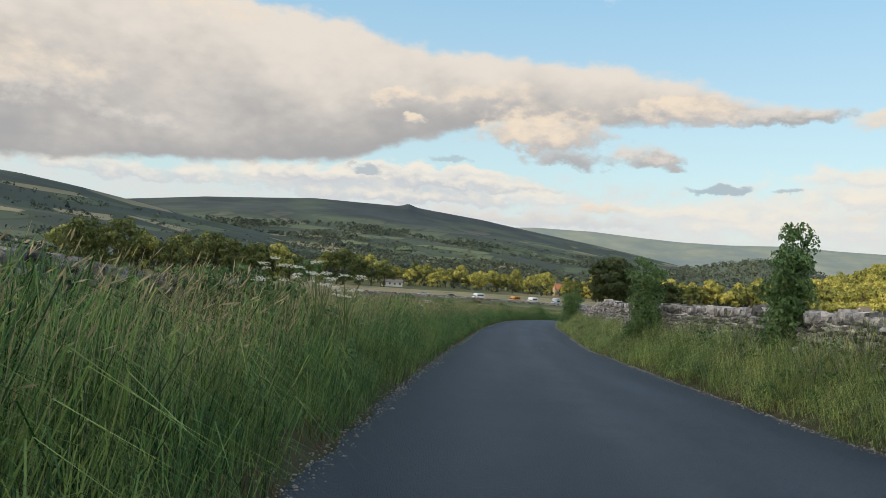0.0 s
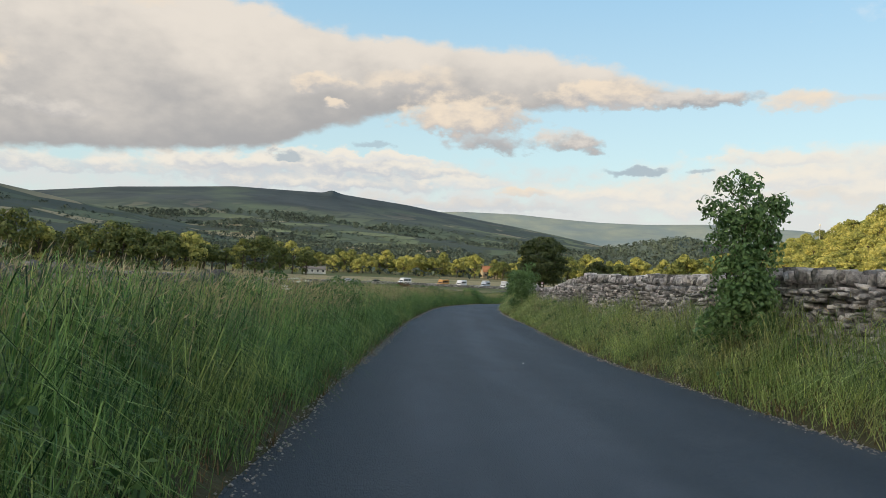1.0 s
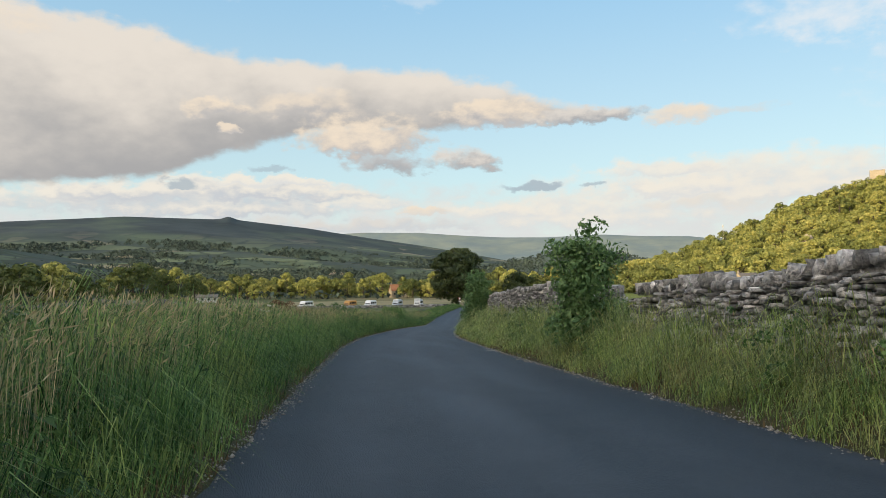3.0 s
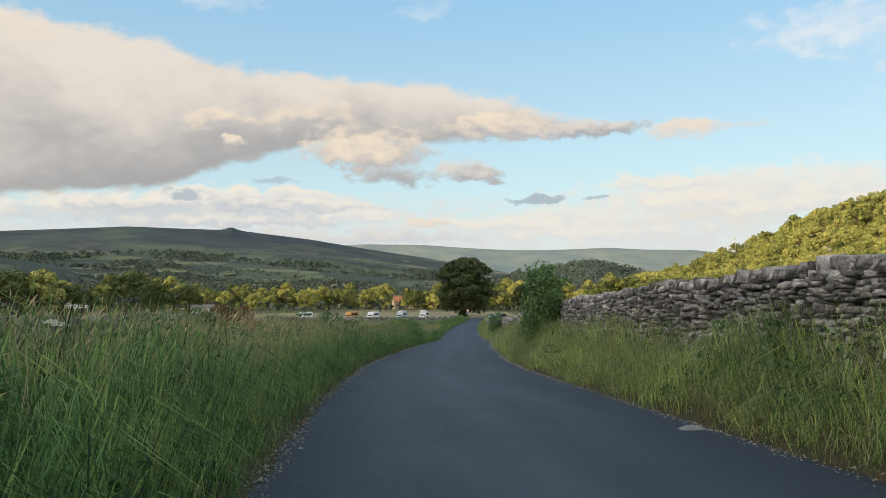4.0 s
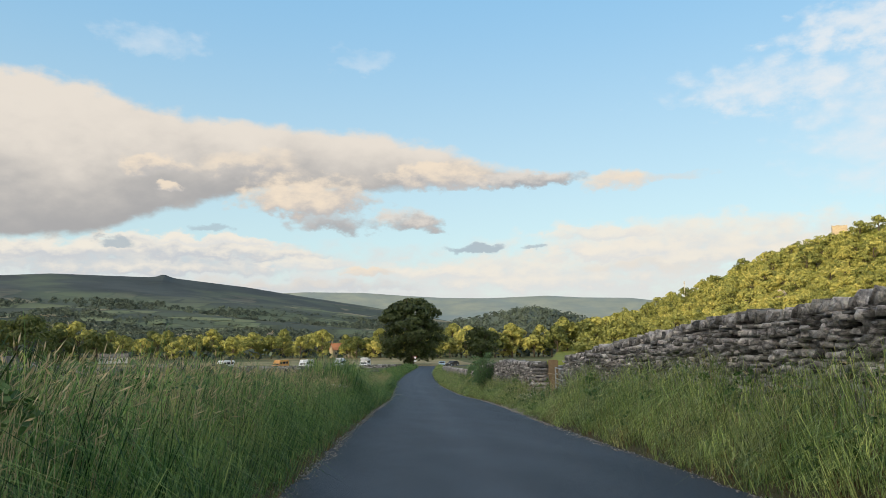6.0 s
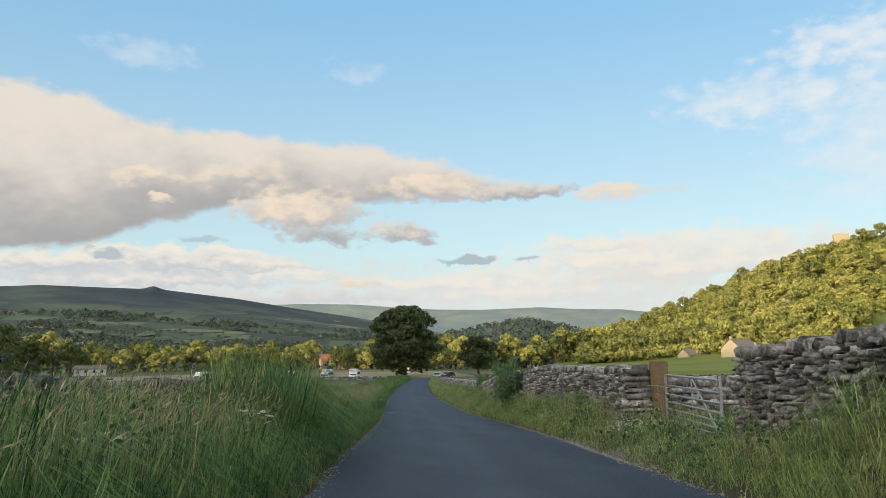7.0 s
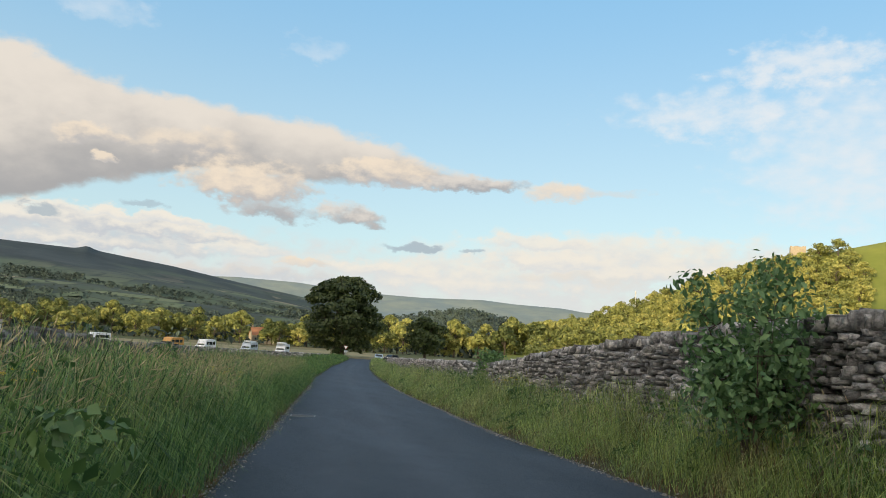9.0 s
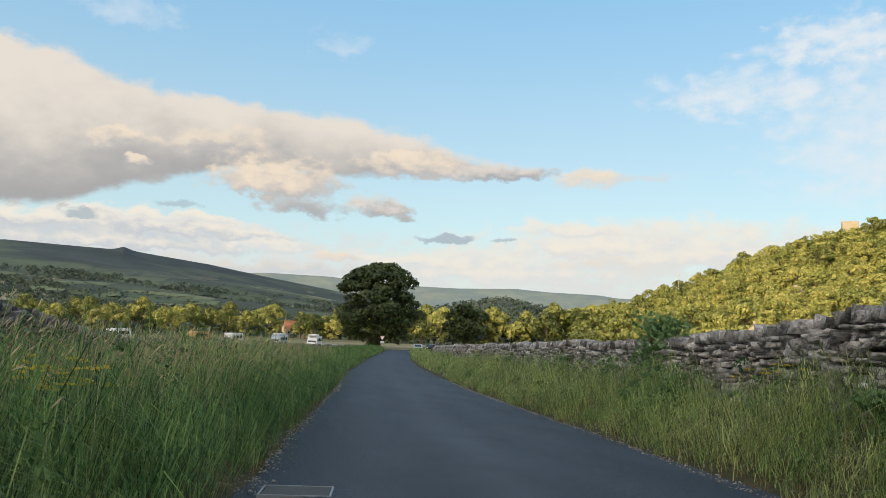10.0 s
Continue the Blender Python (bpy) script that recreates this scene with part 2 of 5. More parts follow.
def wear_bands(m):
    """Paler polished wheel tracks along a surface whose UV runs across and along it."""
    nt = m.node_tree
    N, L = nt.nodes, nt.links
    bsdf = N["Principled BSDF"]
    colour = bsdf.inputs["Base Color"].links[0].from_socket
    uv = N.new("ShaderNodeUVMap")
    sep = N.new("ShaderNodeSeparateXYZ")
    L.new(uv.outputs[0], sep.inputs[0])
    ramp = N.new("ShaderNodeValToRGB")
    ramp.color_ramp.interpolation = "B_SPLINE"
    stops = [(0.0, 0.1), (0.12, 0.0), (0.24, 0.75), (0.36, 0.1), (0.46, 0.8), (0.52, 0.85), (0.6, 0.1), (0.72, 0.7), (0.84, 0.0), (1.0, 0.2)]
    while len(ramp.color_ramp.elements) < len(stops):
        ramp.color_ramp.elements.new(0.5)
    for e, (a, v) in zip(ramp.color_ramp.elements, stops):
        e.position, e.color = a, (v, v, v, 1)
    L.new(sep.outputs[0], ramp.inputs[0])
    n = N.new("ShaderNodeTexNoise")
    n.inputs["Scale"].default_value, n.inputs["Detail"].default_value = 1.2, 7
    co = N.new("ShaderNodeTexCoord")
    L.new(co.outputs["Object"], n.inputs["Vector"])
    f = N.new("ShaderNodeMath")
    f.operation = "MULTIPLY"
    L.new(ramp.outputs[0], f.inputs[0])
    L.new(n.outputs["Fac"], f.inputs[1])
    mx = N.new("ShaderNodeMix")
    mx.data_type = "RGBA"
    L.new(f.outputs[0], mx.inputs[0])
    L.new(colour, mx.inputs[6])
    mx.inputs[7].default_value = (0.072, 0.090, 0.120, 1)
    L.new(mx.outputs[2], bsdf.inputs["Base Color"])


def field_patches(m, size, low, high):
    """A patchwork of small fields and hedges on the lower slopes, between two heights."""
    nt = m.node_tree
    N, L = nt.nodes, nt.links
    bsdf = N["Principled BSDF"]
    colour = bsdf.inputs["Base Color"].links[0].from_socket
    co = N.new("ShaderNodeTexCoord").outputs["Object"]
    wob = N.new("ShaderNodeTexNoise")
    wob.inputs["Scale"].default_value, wob.inputs["Detail"].default_value = 0.004, 3
    L.new(co, wob.inputs["Vector"])
    sep = N.new("ShaderNodeSeparateXYZ")
    L.new(co, sep.inputs[0])
    comb = N.new("ShaderNodeCombineXYZ")
    for i in (0, 1):
        a = N.new("ShaderNodeMath")
        a.operation = "MULTIPLY_ADD"
        L.new(wob.outputs["Fac"], a.inputs[0])
        a.inputs[1].default_value = 150
        L.new(sep.outputs[i], a.inputs[2])
        L.new(a.outputs[0], comb.inputs[i])
    cells, edges = N.new("ShaderNodeTexVoronoi"), N.new("ShaderNodeTexVoronoi")
    edges.feature = "DISTANCE_TO_EDGE"
    for v in (cells, edges):
        v.inputs["Scale"].default_value = 1 / size
        v.inputs["Randomness"].default_value = 0.85
        L.new(comb.outputs[0], v.inputs["Vector"])
    ramp = N.new("ShaderNodeValToRGB")
    stops = [(0.0, (0.026, 0.042, 0.036)), (0.36, (0.060, 0.086, 0.050)), (0.48, (0.036, 0.056, 0.044)), (0.56, (0.105, 0.130, 0.070)), (0.66, (0.045, 0.068, 0.046)), (0.76, (0.21, 0.19, 0.12))]
    while len(ramp.color_ramp.elements) < len(stops):
        ramp.color_ramp.elements.new(0.5)
    ramp.color_ramp.interpolation = "CONSTANT"
    for e, (a, c) in zip(ramp.color_ramp.elements, stops):
        e.position, e.color = a, (*c, 1)
    L.new(cells.outputs["Color"], ramp.inputs[0])
    hedge = N.new("ShaderNodeMapRange")
    hedge.inputs["From Min"].default_value, hedge.inputs["From Max"].default_value = 0.02, 0.06
    L.new(edges.outputs["Distance"], hedge.inputs["Value"])
    mh = N.new("ShaderNodeMix")
    mh.data_type = "RGBA"
    L.new(hedge.outputs[0], mh.inputs[0])
    mh.inputs[6].default_value = (0.028, 0.042, 0.024, 1)
    L.new(ramp.outputs[0], mh.inputs[7])
    band = N.new("ShaderNodeMapRange")
    band.interpolation_type = "SMOOTHSTEP"
    band.inputs["From Min"].default_value, band.inputs["From Max"].default_value = high, low
    shift = N.new("ShaderNodeMath")
    shift.operation = "MULTIPLY_ADD"
    L.new(wob.outputs["Fac"], shift.inputs[0])
    shift.inputs[1].default_value = (high - low) * 0.6
    L.new(sep.outputs[2], shift.inputs[2])
    L.new(shift.outputs[0], band.inputs["Value"])
    mx = N.new("ShaderNodeMix")
    mx.data_type = "RGBA"
    L.new(band.outputs[0], mx.inputs[0])
    L.new(colour, mx.inputs[6])
    L.new(mh.outputs[2], mx.inputs[7])
    L.new(mx.outputs[2], bsdf.inputs["Base Color"])


wear_bands(ASPHALT)
GRAVEL = material("loose_gravel", (0.18, 0.165, 0.155), (0.46, 0.43, 0.40), 0.95, 30.0, 3, 0.8, 60, island=0.3)
# Verge soil, its colour kept dark to give shadow under the grass.
SHADED_EARTH = material("shaded_verge_earth", (0.028, 0.030, 0.014), (0.07, 0.062, 0.03), 0.95, 3.0, 6, 0.6, 20)
MEADOW = material("meadow", (0.045, 0.065, 0.018), (0.12, 0.12, 0.045), 0.95, 0.12, 8, 0.3, 4, spot=(0.22, 0.18, 0.09), spot_scale=0.012)
BLADE = material("grass_blade", (0.020, 0.074, 0.021), (0.172, 0.320, 0.094), 0.5, 0.9, 4, specular=0.3, island=0.85, translucent=0.42, spot=(0.200, 0.270, 0.080), spot_scale=1.1)
BANKBLADE = material("bank_grass_blade", (0.090, 0.175, 0.042), (0.39, 0.50, 0.155), 0.42, 0.7, 4, specular=0.5, island=0.7, translucent=0.35, spot=(0.31, 0.33, 0.13), spot_scale=0.9)
WEEDLEAF = material("weed_leaf", (0.035, 0.085, 0.022), (0.115, 0.205, 0.06), 0.5, 1.5, 3, island=0.5, translucent=0.3, specular=0.4)
ASHLEAF = material("ash_leaf", (0.07, 0.14, 0.055), (0.14, 0.24, 0.095), 0.45, 2.0, 3, island=0.35, translucent=0.3)
STALK = material("grass_seed_head", (0.27, 0.225, 0.115), (0.48, 0.41, 0.25), 0.8, 2.0, 3, island=0.3, translucent=0.2)
STONE = material("wall_stone", (0.068, 0.066, 0.067), (0.34, 0.328, 0.322), 0.92, 11.0, 8, 0.8, 45, spot=(0.37, 0.36, 0.335), spot_scale=5.0, randomness=0.5, island=0.65, spread=0.2)
POSTSTONE = material("gatepost_stone", (0.15, 0.10, 0.055), (0.27, 0.20, 0.12), 0.9, 6.0, 8, 0.5, 40)
STEEL = material("galvanised_steel", (0.34, 0.35, 0.36), (0.5, 0.51, 0.52), 0.42, 15.0, 4, 0.05, 60, metal=0.7)
BARK = material("bark", (0.045, 0.036, 0.027), (0.13, 0.105, 0.08), 0.95, 8.0, 6, 0.8, 20, stretch=(1, 1, 0.25))
# Golden low sun is put into this leaf colour, brighter than plain foliage.
SUNLIT_LEAF = material("sunlit_leaf", (0.130, 0.158, 0.040), (0.40, 0.395, 0.110), 0.6, 0.3, 4, island=0.35, translucent=0.22, randomness=0.34)
# Darker copy of the leaf, standing in for shade on the belts.
SHADED_LEAF = material("shaded_belt_leaf", (0.055, 0.085, 0.026), (0.16, 0.185, 0.055), 0.55, 0.25, 3, island=0.4, translucent=0.35, randomness=0.25)
DARKLEAF = material("sycamore_leaf", (0.035, 0.055, 0.02), (0.085, 0.11, 0.036), 0.5, 0.25, 3, island=0.35, translucent=0.25)
SHRUBLEAF = material("sapling_leaf", (0.075, 0.15, 0.05), (0.16, 0.26, 0.095), 0.42, 2.0, 3, island=0.3, translucent=0.3)
# Moor ground, with distance haze put into the blue of its colour.
HAZY_MOOR = material("hazed_moor", (0.013, 0.024, 0.032), (0.031, 0.047, 0.054), 1.0, 0.006, 10, spot=(0.066, 0.096, 0.064), spot_scale=0.0022, spread=0.16)
field_patches(HAZY_MOOR, 150.0, 110.0, 300.0)
# Pasture green with the evening sunlight mixed into its base colour.
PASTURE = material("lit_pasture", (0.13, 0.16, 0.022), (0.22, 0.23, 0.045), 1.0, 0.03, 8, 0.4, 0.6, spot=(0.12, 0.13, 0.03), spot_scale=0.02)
# Woodland green lightened and cooled to paint in the haze of distance.
HAZY_WOOD = material("hazed_woodland", (0.032, 0.050, 0.050), (0.076, 0.100, 0.076), 1.0, 0.004, 4, island=0.5)

# ---- plan of the place ----
ROAD_Y = np.array([-60, -30, 0, 10, 20, 30, 40, 50, 60, 70, 80, 90, 100, 110, 120, 130, 140, 150, 160, 180, 200, 220, 240, 260, 289, 320.0])
ROAD_X = np.array([1.4, 1.5, 1.95, 2.25, 2.9, 3.6, 4.7, 5.85, 7.1, 8.55, 10.3, 12.95, 15.6, 18.4, 21.3, 24.0, 26.5, 29.05, 31.6, 36.8, 42.5, 48.3, 54.6, 61.0, 70.2, 80.2])
WALL_X = np.array([1.5, 1.6, 2.1, 2.4, 2.9, 3.6, 4.6, 5.75, 7.05, 8.55, 10.35, 12.95, 15.6, 18.25, 20.9, 23.7, 26.6, 29.3, 31.9, 37.2, 42.7, 48.2, 54, 60.2, 69.8, 80.0])
LAND_Y = np.array([-60, -30, 0, 20, 35, 56, 77, 96, 110, 123, 136, 160, 200, 240, 289, 350, 450, 900.0])
LAND_Z = np.array([2.8, 1.5, 0, -1.02, -1.79, -2.6, -3.47, -4.32, -5.0, -5.72, -6.43, -7.2, -8.2, -8.85, -9.4, -10.0, -10.5, -10.5])


def soft_table(ys, vs, width):
    fine = np.arange(-120, 1000, 1.0)
    v = np.interp(fine, ys, vs)
    slope = (vs[1] - vs[0]) / (ys[1] - ys[0])
    v = np.where(fine < ys[0], vs[0] + slope * (fine - ys[0]), v)
    k = np.hanning(2 * width + 1)
    return fine, np.convolve(np.pad(v, width, mode="edge"), k / k.sum(), mode="valid")


_RX, _WX, _LZ = soft_table(ROAD_Y, ROAD_X, 8), soft_table(ROAD_Y, WALL_X, 8), soft_table(LAND_Y, LAND_Z, 10)


def road_x(y):
    return np.interp(y, *_RX)


def half_width(y):
    return np.interp(y, [0, 18, 30, 45, 60, 80, 105, 120, 140, 160, 289], [3.15, 2.85, 2.68, 2.8, 2.65, 2.55, 2.65, 2.92, 2.75, 2.66, 2.6])


def wall_line(y, sign, out):
    """Where a lane wall stands, out metres beyond its own even line."""
    return np.interp(y, *_WX) + sign * (np.interp(y, [0, 18, 30, 60, 80, 120, 140, 160, 289], [3.15, 2.85, 2.7, 2.55, 2.55, 2.8, 2.8, 2.6, 2.6]) + out)


def road_z(y):
    return np.interp(y, *_LZ)


def bumps(x, y, size, seed=0.0):
    """Cheap smooth noise in about -1..1, for arrays."""
    x, y = np.asarray(x) / size, np.asarray(y) / size
    return (np.sin(x * 1.7 + 1.3 * np.sin(y * 1.1 + seed)) + np.sin(y * 2.3 + 1.7 * np.sin(x * 0.9 + seed * 2)) + np.sin((x + y) * 3.1 + seed * 3) * 0.5) / 2.5


WALL_R, WALL_L = 2.0, 4.2


def gate_dip(y):
    """Where the bank is worn down to the field gate: 1 at the gate, 0 away from it."""
    return np.interp(y, [103, 106.5, 112, 118], [0, 1, 1, 0])


def land(x, y):
    """Height of the ground beside the road."""
    u = x - road_x(y)
    e = np.abs(u) - half_width(y)
    right = np.interp(e, [-9, -0.3, 0.0, 0.25, 1.0, 1.8, 3.5, 30, 120], [-0.12, -0.10, -0.05, 0.10, 0.42, 0.62, 0.65, 0.5, 0.0])
    left = np.interp(e, [-9, -0.3, 0.0, 0.3, 1.0, 3.0, 4.2, 7.0, 60], [-0.12, -0.10, -0.05, 0.06, 0.20, 0.30, 0.48, 0.45, 0.0])
    z = np.where(u > 0, right * np.where(right > 0, 1 - 0.45 * gate_dip(y), 1), left) + np.clip(e - 0.2, 0, 1) * 0.05 * bumps(x, y, 0.9)
    fade = np.interp(y, [230, 285], [1, 0])
    return road_z(y) + z * np.where(e > 0, fade, 1) + np.clip(e - 12, 0, 60) / 60 * 0.3 * bumps(x, y, 25)


# ---- mesh helpers ----


def mesh(name, verts, faces, mat, smooth=False):
    me = bpy.data.meshes.new(name)
    me.from_pydata([tuple(v) for v in verts] if not isinstance(verts, list) else verts, [], faces)
    me.materials.append(mat)
    if smooth:
        me.shade_smooth()
    return me


def fast_mesh(name, verts, faces, mat, smooth=False):
    """From arrays: verts (n, 3), faces (m, k)."""
    me = bpy.data.meshes.new(name)
    verts, faces = np.asarray(verts, np.float32), np.asarray(faces, np.int32)
    n, k = faces.shape
    me.vertices.add(len(verts))
    me.vertices.foreach_set("co", verts.ravel())
    me.loops.add(n * k)
    me.loops.foreach_set("vertex_index", faces.ravel())
    me.polygons.add(n)
    me.polygons.foreach_set("loop_start", np.arange(n, dtype=np.int32) * k)
    me.materials.append(mat)
    me.update(calc_edges=True)
    me.validate()
    if smooth:
        me.shade_smooth()
    return me


def grid_faces(rows, cols):
    i = np.arange(rows - 1)[:, None] * cols + np.arange(cols - 1)[None]
    return np.stack([i, i + 1, i + cols + 1, i + cols], -1).reshape(-1, 4)


def part(name, bm, mat, parent, label=""):
    me = bpy.data.meshes.new(name)
    bm.to_mesh(me)
    bm.free()
    me.materials.append(mat)
    ob = new(name, me)
    ob.parent = parent
    if label:
        tagged(ob, label)
    return ob


def part_mesh(name, me, parent, label="", at=None):
    ob = new(name, me)
    ob.parent = parent
    if at is not None:
        ob.matrix_basis = at
    if label:
        tagged(ob, label)
    return ob


def box(bm, x0, x1, y0, y1, z0, z1, bevel=0.0):
    made = bmesh.ops.create_cube(bm, size=1)
    bmesh.ops.scale(bm, vec=(x1 - x0, y1 - y0, z1 - z0), verts=made["verts"])
    bmesh.ops.translate(bm, vec=((x0 + x1) / 2, (y0 + y1) / 2, (z0 + z1) / 2), verts=made["verts"])
    if bevel:
        edges = list({e for v in made["verts"] for e in v.link_edges})
        bmesh.ops.bevel(bm, geom=edges, offset=bevel, segments=2, affect="EDGES")
    return bm


def rod(bm, a, b, r0, r1=None, sides=8):
    a, b = Vector(a), Vector(b)
    m = Matrix.Translation((a + b) / 2) @ (b - a).to_track_quat("Z", "Y").to_matrix().to_4x4()
    bmesh.ops.create_cone(bm, cap_ends=True, segments=sides, radius1=r0, radius2=r0 if r1 is None else r1, depth=(b - a).length, matrix=m)
    return bm


# ---- ground ----


def build_ground():
    out = np.geomspace(9.5, 4800, 46)
    side = np.r_[np.arange(2.2, 9.0, 0.3)]
    us = np.r_[-out[::-1], -side[::-1], -1.2, 0, 1.2, side, out]
    ys = np.r_[-np.geomspace(40, 3000, 24)[::-1], np.arange(-36, 170, 0.8), np.arange(170, 330, 4.0), np.geomspace(334, 4800, 44)]
    Y, U = np.meshgrid(ys, us, indexing="ij")
    X = road_x(Y) + U
    Z = land(X, Y)
    far = np.hypot(X - 12, Y - 70)
    Z = np.where(far > 650, Z - (far - 650) * 0.004, Z)
    me = fast_mesh("ground", np.stack([X, Y, Z], -1).reshape(-1, 3), grid_faces(len(ys), len(us))[:, ::-1], MEADOW, True)
    me.materials.append(SHADED_EARTH)
    mid = (us[:-1] + us[1:]) / 2
    near = np.repeat((np.abs(mid) < 6.9)[None], len(ys) - 1, 0) & ((ys[:-1] < 288) & (ys[:-1] > -40))[:, None]
    me.polygons.foreach_set("material_index", near.ravel().astype(np.int32))
    tagged(new("ground", me), "summer grass fields and verge in a wide valley", "ground", kind="structure")

    # road ribbon, with a slight crown
    ys = np.r_[np.arange(-50, 170, 0.7), np.arange(170, 300, 2.5)]
    f = np.linspace(-1, 1, 13)
    Y, Fq = np.meshgrid(ys, f, indexing="ij")
    hw = half_width(Y) + 0.10 * np.abs(Fq) ** 8 * bumps(Fq * 30, Y, 0.8)
    X, Z = road_x(Y) + Fq * hw, road_z(Y) + 0.05 * (1 - Fq**2) - 0.02
    faces = grid_faces(len(ys), len(f))[:, ::-1]
    me = fast_mesh("road", np.stack([X, Y, Z], -1).reshape(-1, 3), faces, ASPHALT, True)
    uv = np.stack([(Fq + 1) / 2, Y * 0.1], -1).reshape(-1, 2)[faces.ravel()]
    me.uv_layers.new(name="UVMap").data.foreach_set("uv", uv.astype(np.float32).ravel())
    tagged(new("road", me), "narrow unmarked lane of worn grey asphalt", "road", kind="structure")

    # cross road at the junction
    xs = np.arange(-260, 330, 5.0)
    X, V = np.meshgrid(xs, np.linspace(-1, 1, 5), indexing="ij")
    Y = 294.5 + V * 3.2 + 0.00012 * (X - 60) ** 2
    me = fast_mesh("road", np.stack([X, Y, land(X, Y) + 0.05], -1).reshape(-1, 3), grid_faces(len(xs), 5), ASPHALT, True)
    tagged(new("road", me), "valley road of grey asphalt crossing beyond the lane", "road", kind="structure")


def hill(name, label, origin, az, el, r0, r1, el0, mat, power=0.9, back=300.0, steps=40, rough=0.0, eye=-2.0, daz=0.2):
    """A hillside that rises from r0 to a crest at r1 whose skyline is given by elevation over azimuth, in degrees."""
    a = np.arange(az[0], az[-1] + 1e-6, daz)
    crest = np.interp(a, az, el)
    k = np.hanning(5)
    crest = np.convolve(np.pad(crest, 2, mode="edge"), k / k.sum(), mode="valid") if rough else crest
    s = np.linspace(0, 1, steps)
    A, S = np.meshgrid(a, s, indexing="ij")
    R = r0 + (r1 - r0) * S
    broad = np.convolve(np.pad(crest, 20, mode="edge"), np.ones(41) / 41, mode="valid")
    E = el0 + (broad[:, None] - el0) * S**power + (crest - broad)[:, None] * S**14
    Z = eye + R * np.tan(np.radians(E))
    X, Y = origin[0] + R * np.sin(np.radians(A)), origin[1] + R * np.cos(np.radians(A))
    if rough:
        Z = Z + np.minimum(S * (1 - S) * 4, 1) * rough * bumps(X, Y, (r1 - r0) / 8)
    Rb = r1 + back
    Xb, Yb = origin[0] + Rb * np.sin(np.radians(a)), origin[1] + Rb * np.cos(np.radians(a))
    X, Y = np.c_[X, Xb], np.c_[Y, Yb]
    Z = np.c_[Z, Z[:, -1] - back * 0.15]
    Z[:, 0] = np.minimum(Z[:, 0], -14)
    me = fast_mesh(name, np.stack([X, Y, Z], -1).reshape(-1, 3), grid_faces(len(a), steps + 1), mat, True)
    return tagged(new(name, me), label, "hill", kind="structure")


def hill_point(origin, az, el_crest, r0, r1, el0, s, power=0.9, eye=-2.0):
    r = r0 + (r1 - r0) * s
    e = el0 + (el_crest - el0) * s**power
    return Vector((origin[0] + r * math.sin(radians(az)), origin[1] + r * math.cos(radians(az)), eye + r * math.tan(radians(e))))



def wood_point(az, s):
    return hill_point(WOOD_O, az, float(np.interp(az, WOOD_AZ, WOOD_EL)), *WOOD, s, WOOD_POWER, -4.0)


MID = (12.0, 70.0)
RIDGE_AZ = [-40, -31, -24, -18.4, -10.3, -4.0, -3.6, -3.1, -2.7, -2.3, 2.7, 7.0, 11.3, 17.6, 25.4, 28.5, 31.5, 33, 40, 60]
RIDGE_EL = [2.6, 3.0, 3.5, 4.23, 4.85, 4.77, 4.82, 5.03, 4.83, 4.72, 4.15, 3.45, 2.8, 1.7, 0.9, 0.7, 0.5, 0.4, 0.2, 0.2]
FAR_AZ = [-2, 5, 7, 11.3, 14.7, 17.6, 21, 25.4, 28, 31.5, 33, 36, 60]
FAR_EL = [3.3, 3.7, 3.81, 3.77, 3.52, 3.35, 3.3, 3.43, 3.25, 3.15, 2.95, 2.9, 2.9]
WOOD_O = (18.0, 112.0)
WOOD, WOOD_POWER = (150, 560, -1.2), 1.67
WOOD_AZ = [27, 30, 32, 34, 36, 40, 42.8, 44.7, 47.6, 50, 53.4, 60, 75]
WOOD_EL = [0.6, 1.2, 1.9, 2.6, 3.2, 5.2, 6.2, 6.9, 7.4, 7.9, 8.6, 9.5, 9.5]


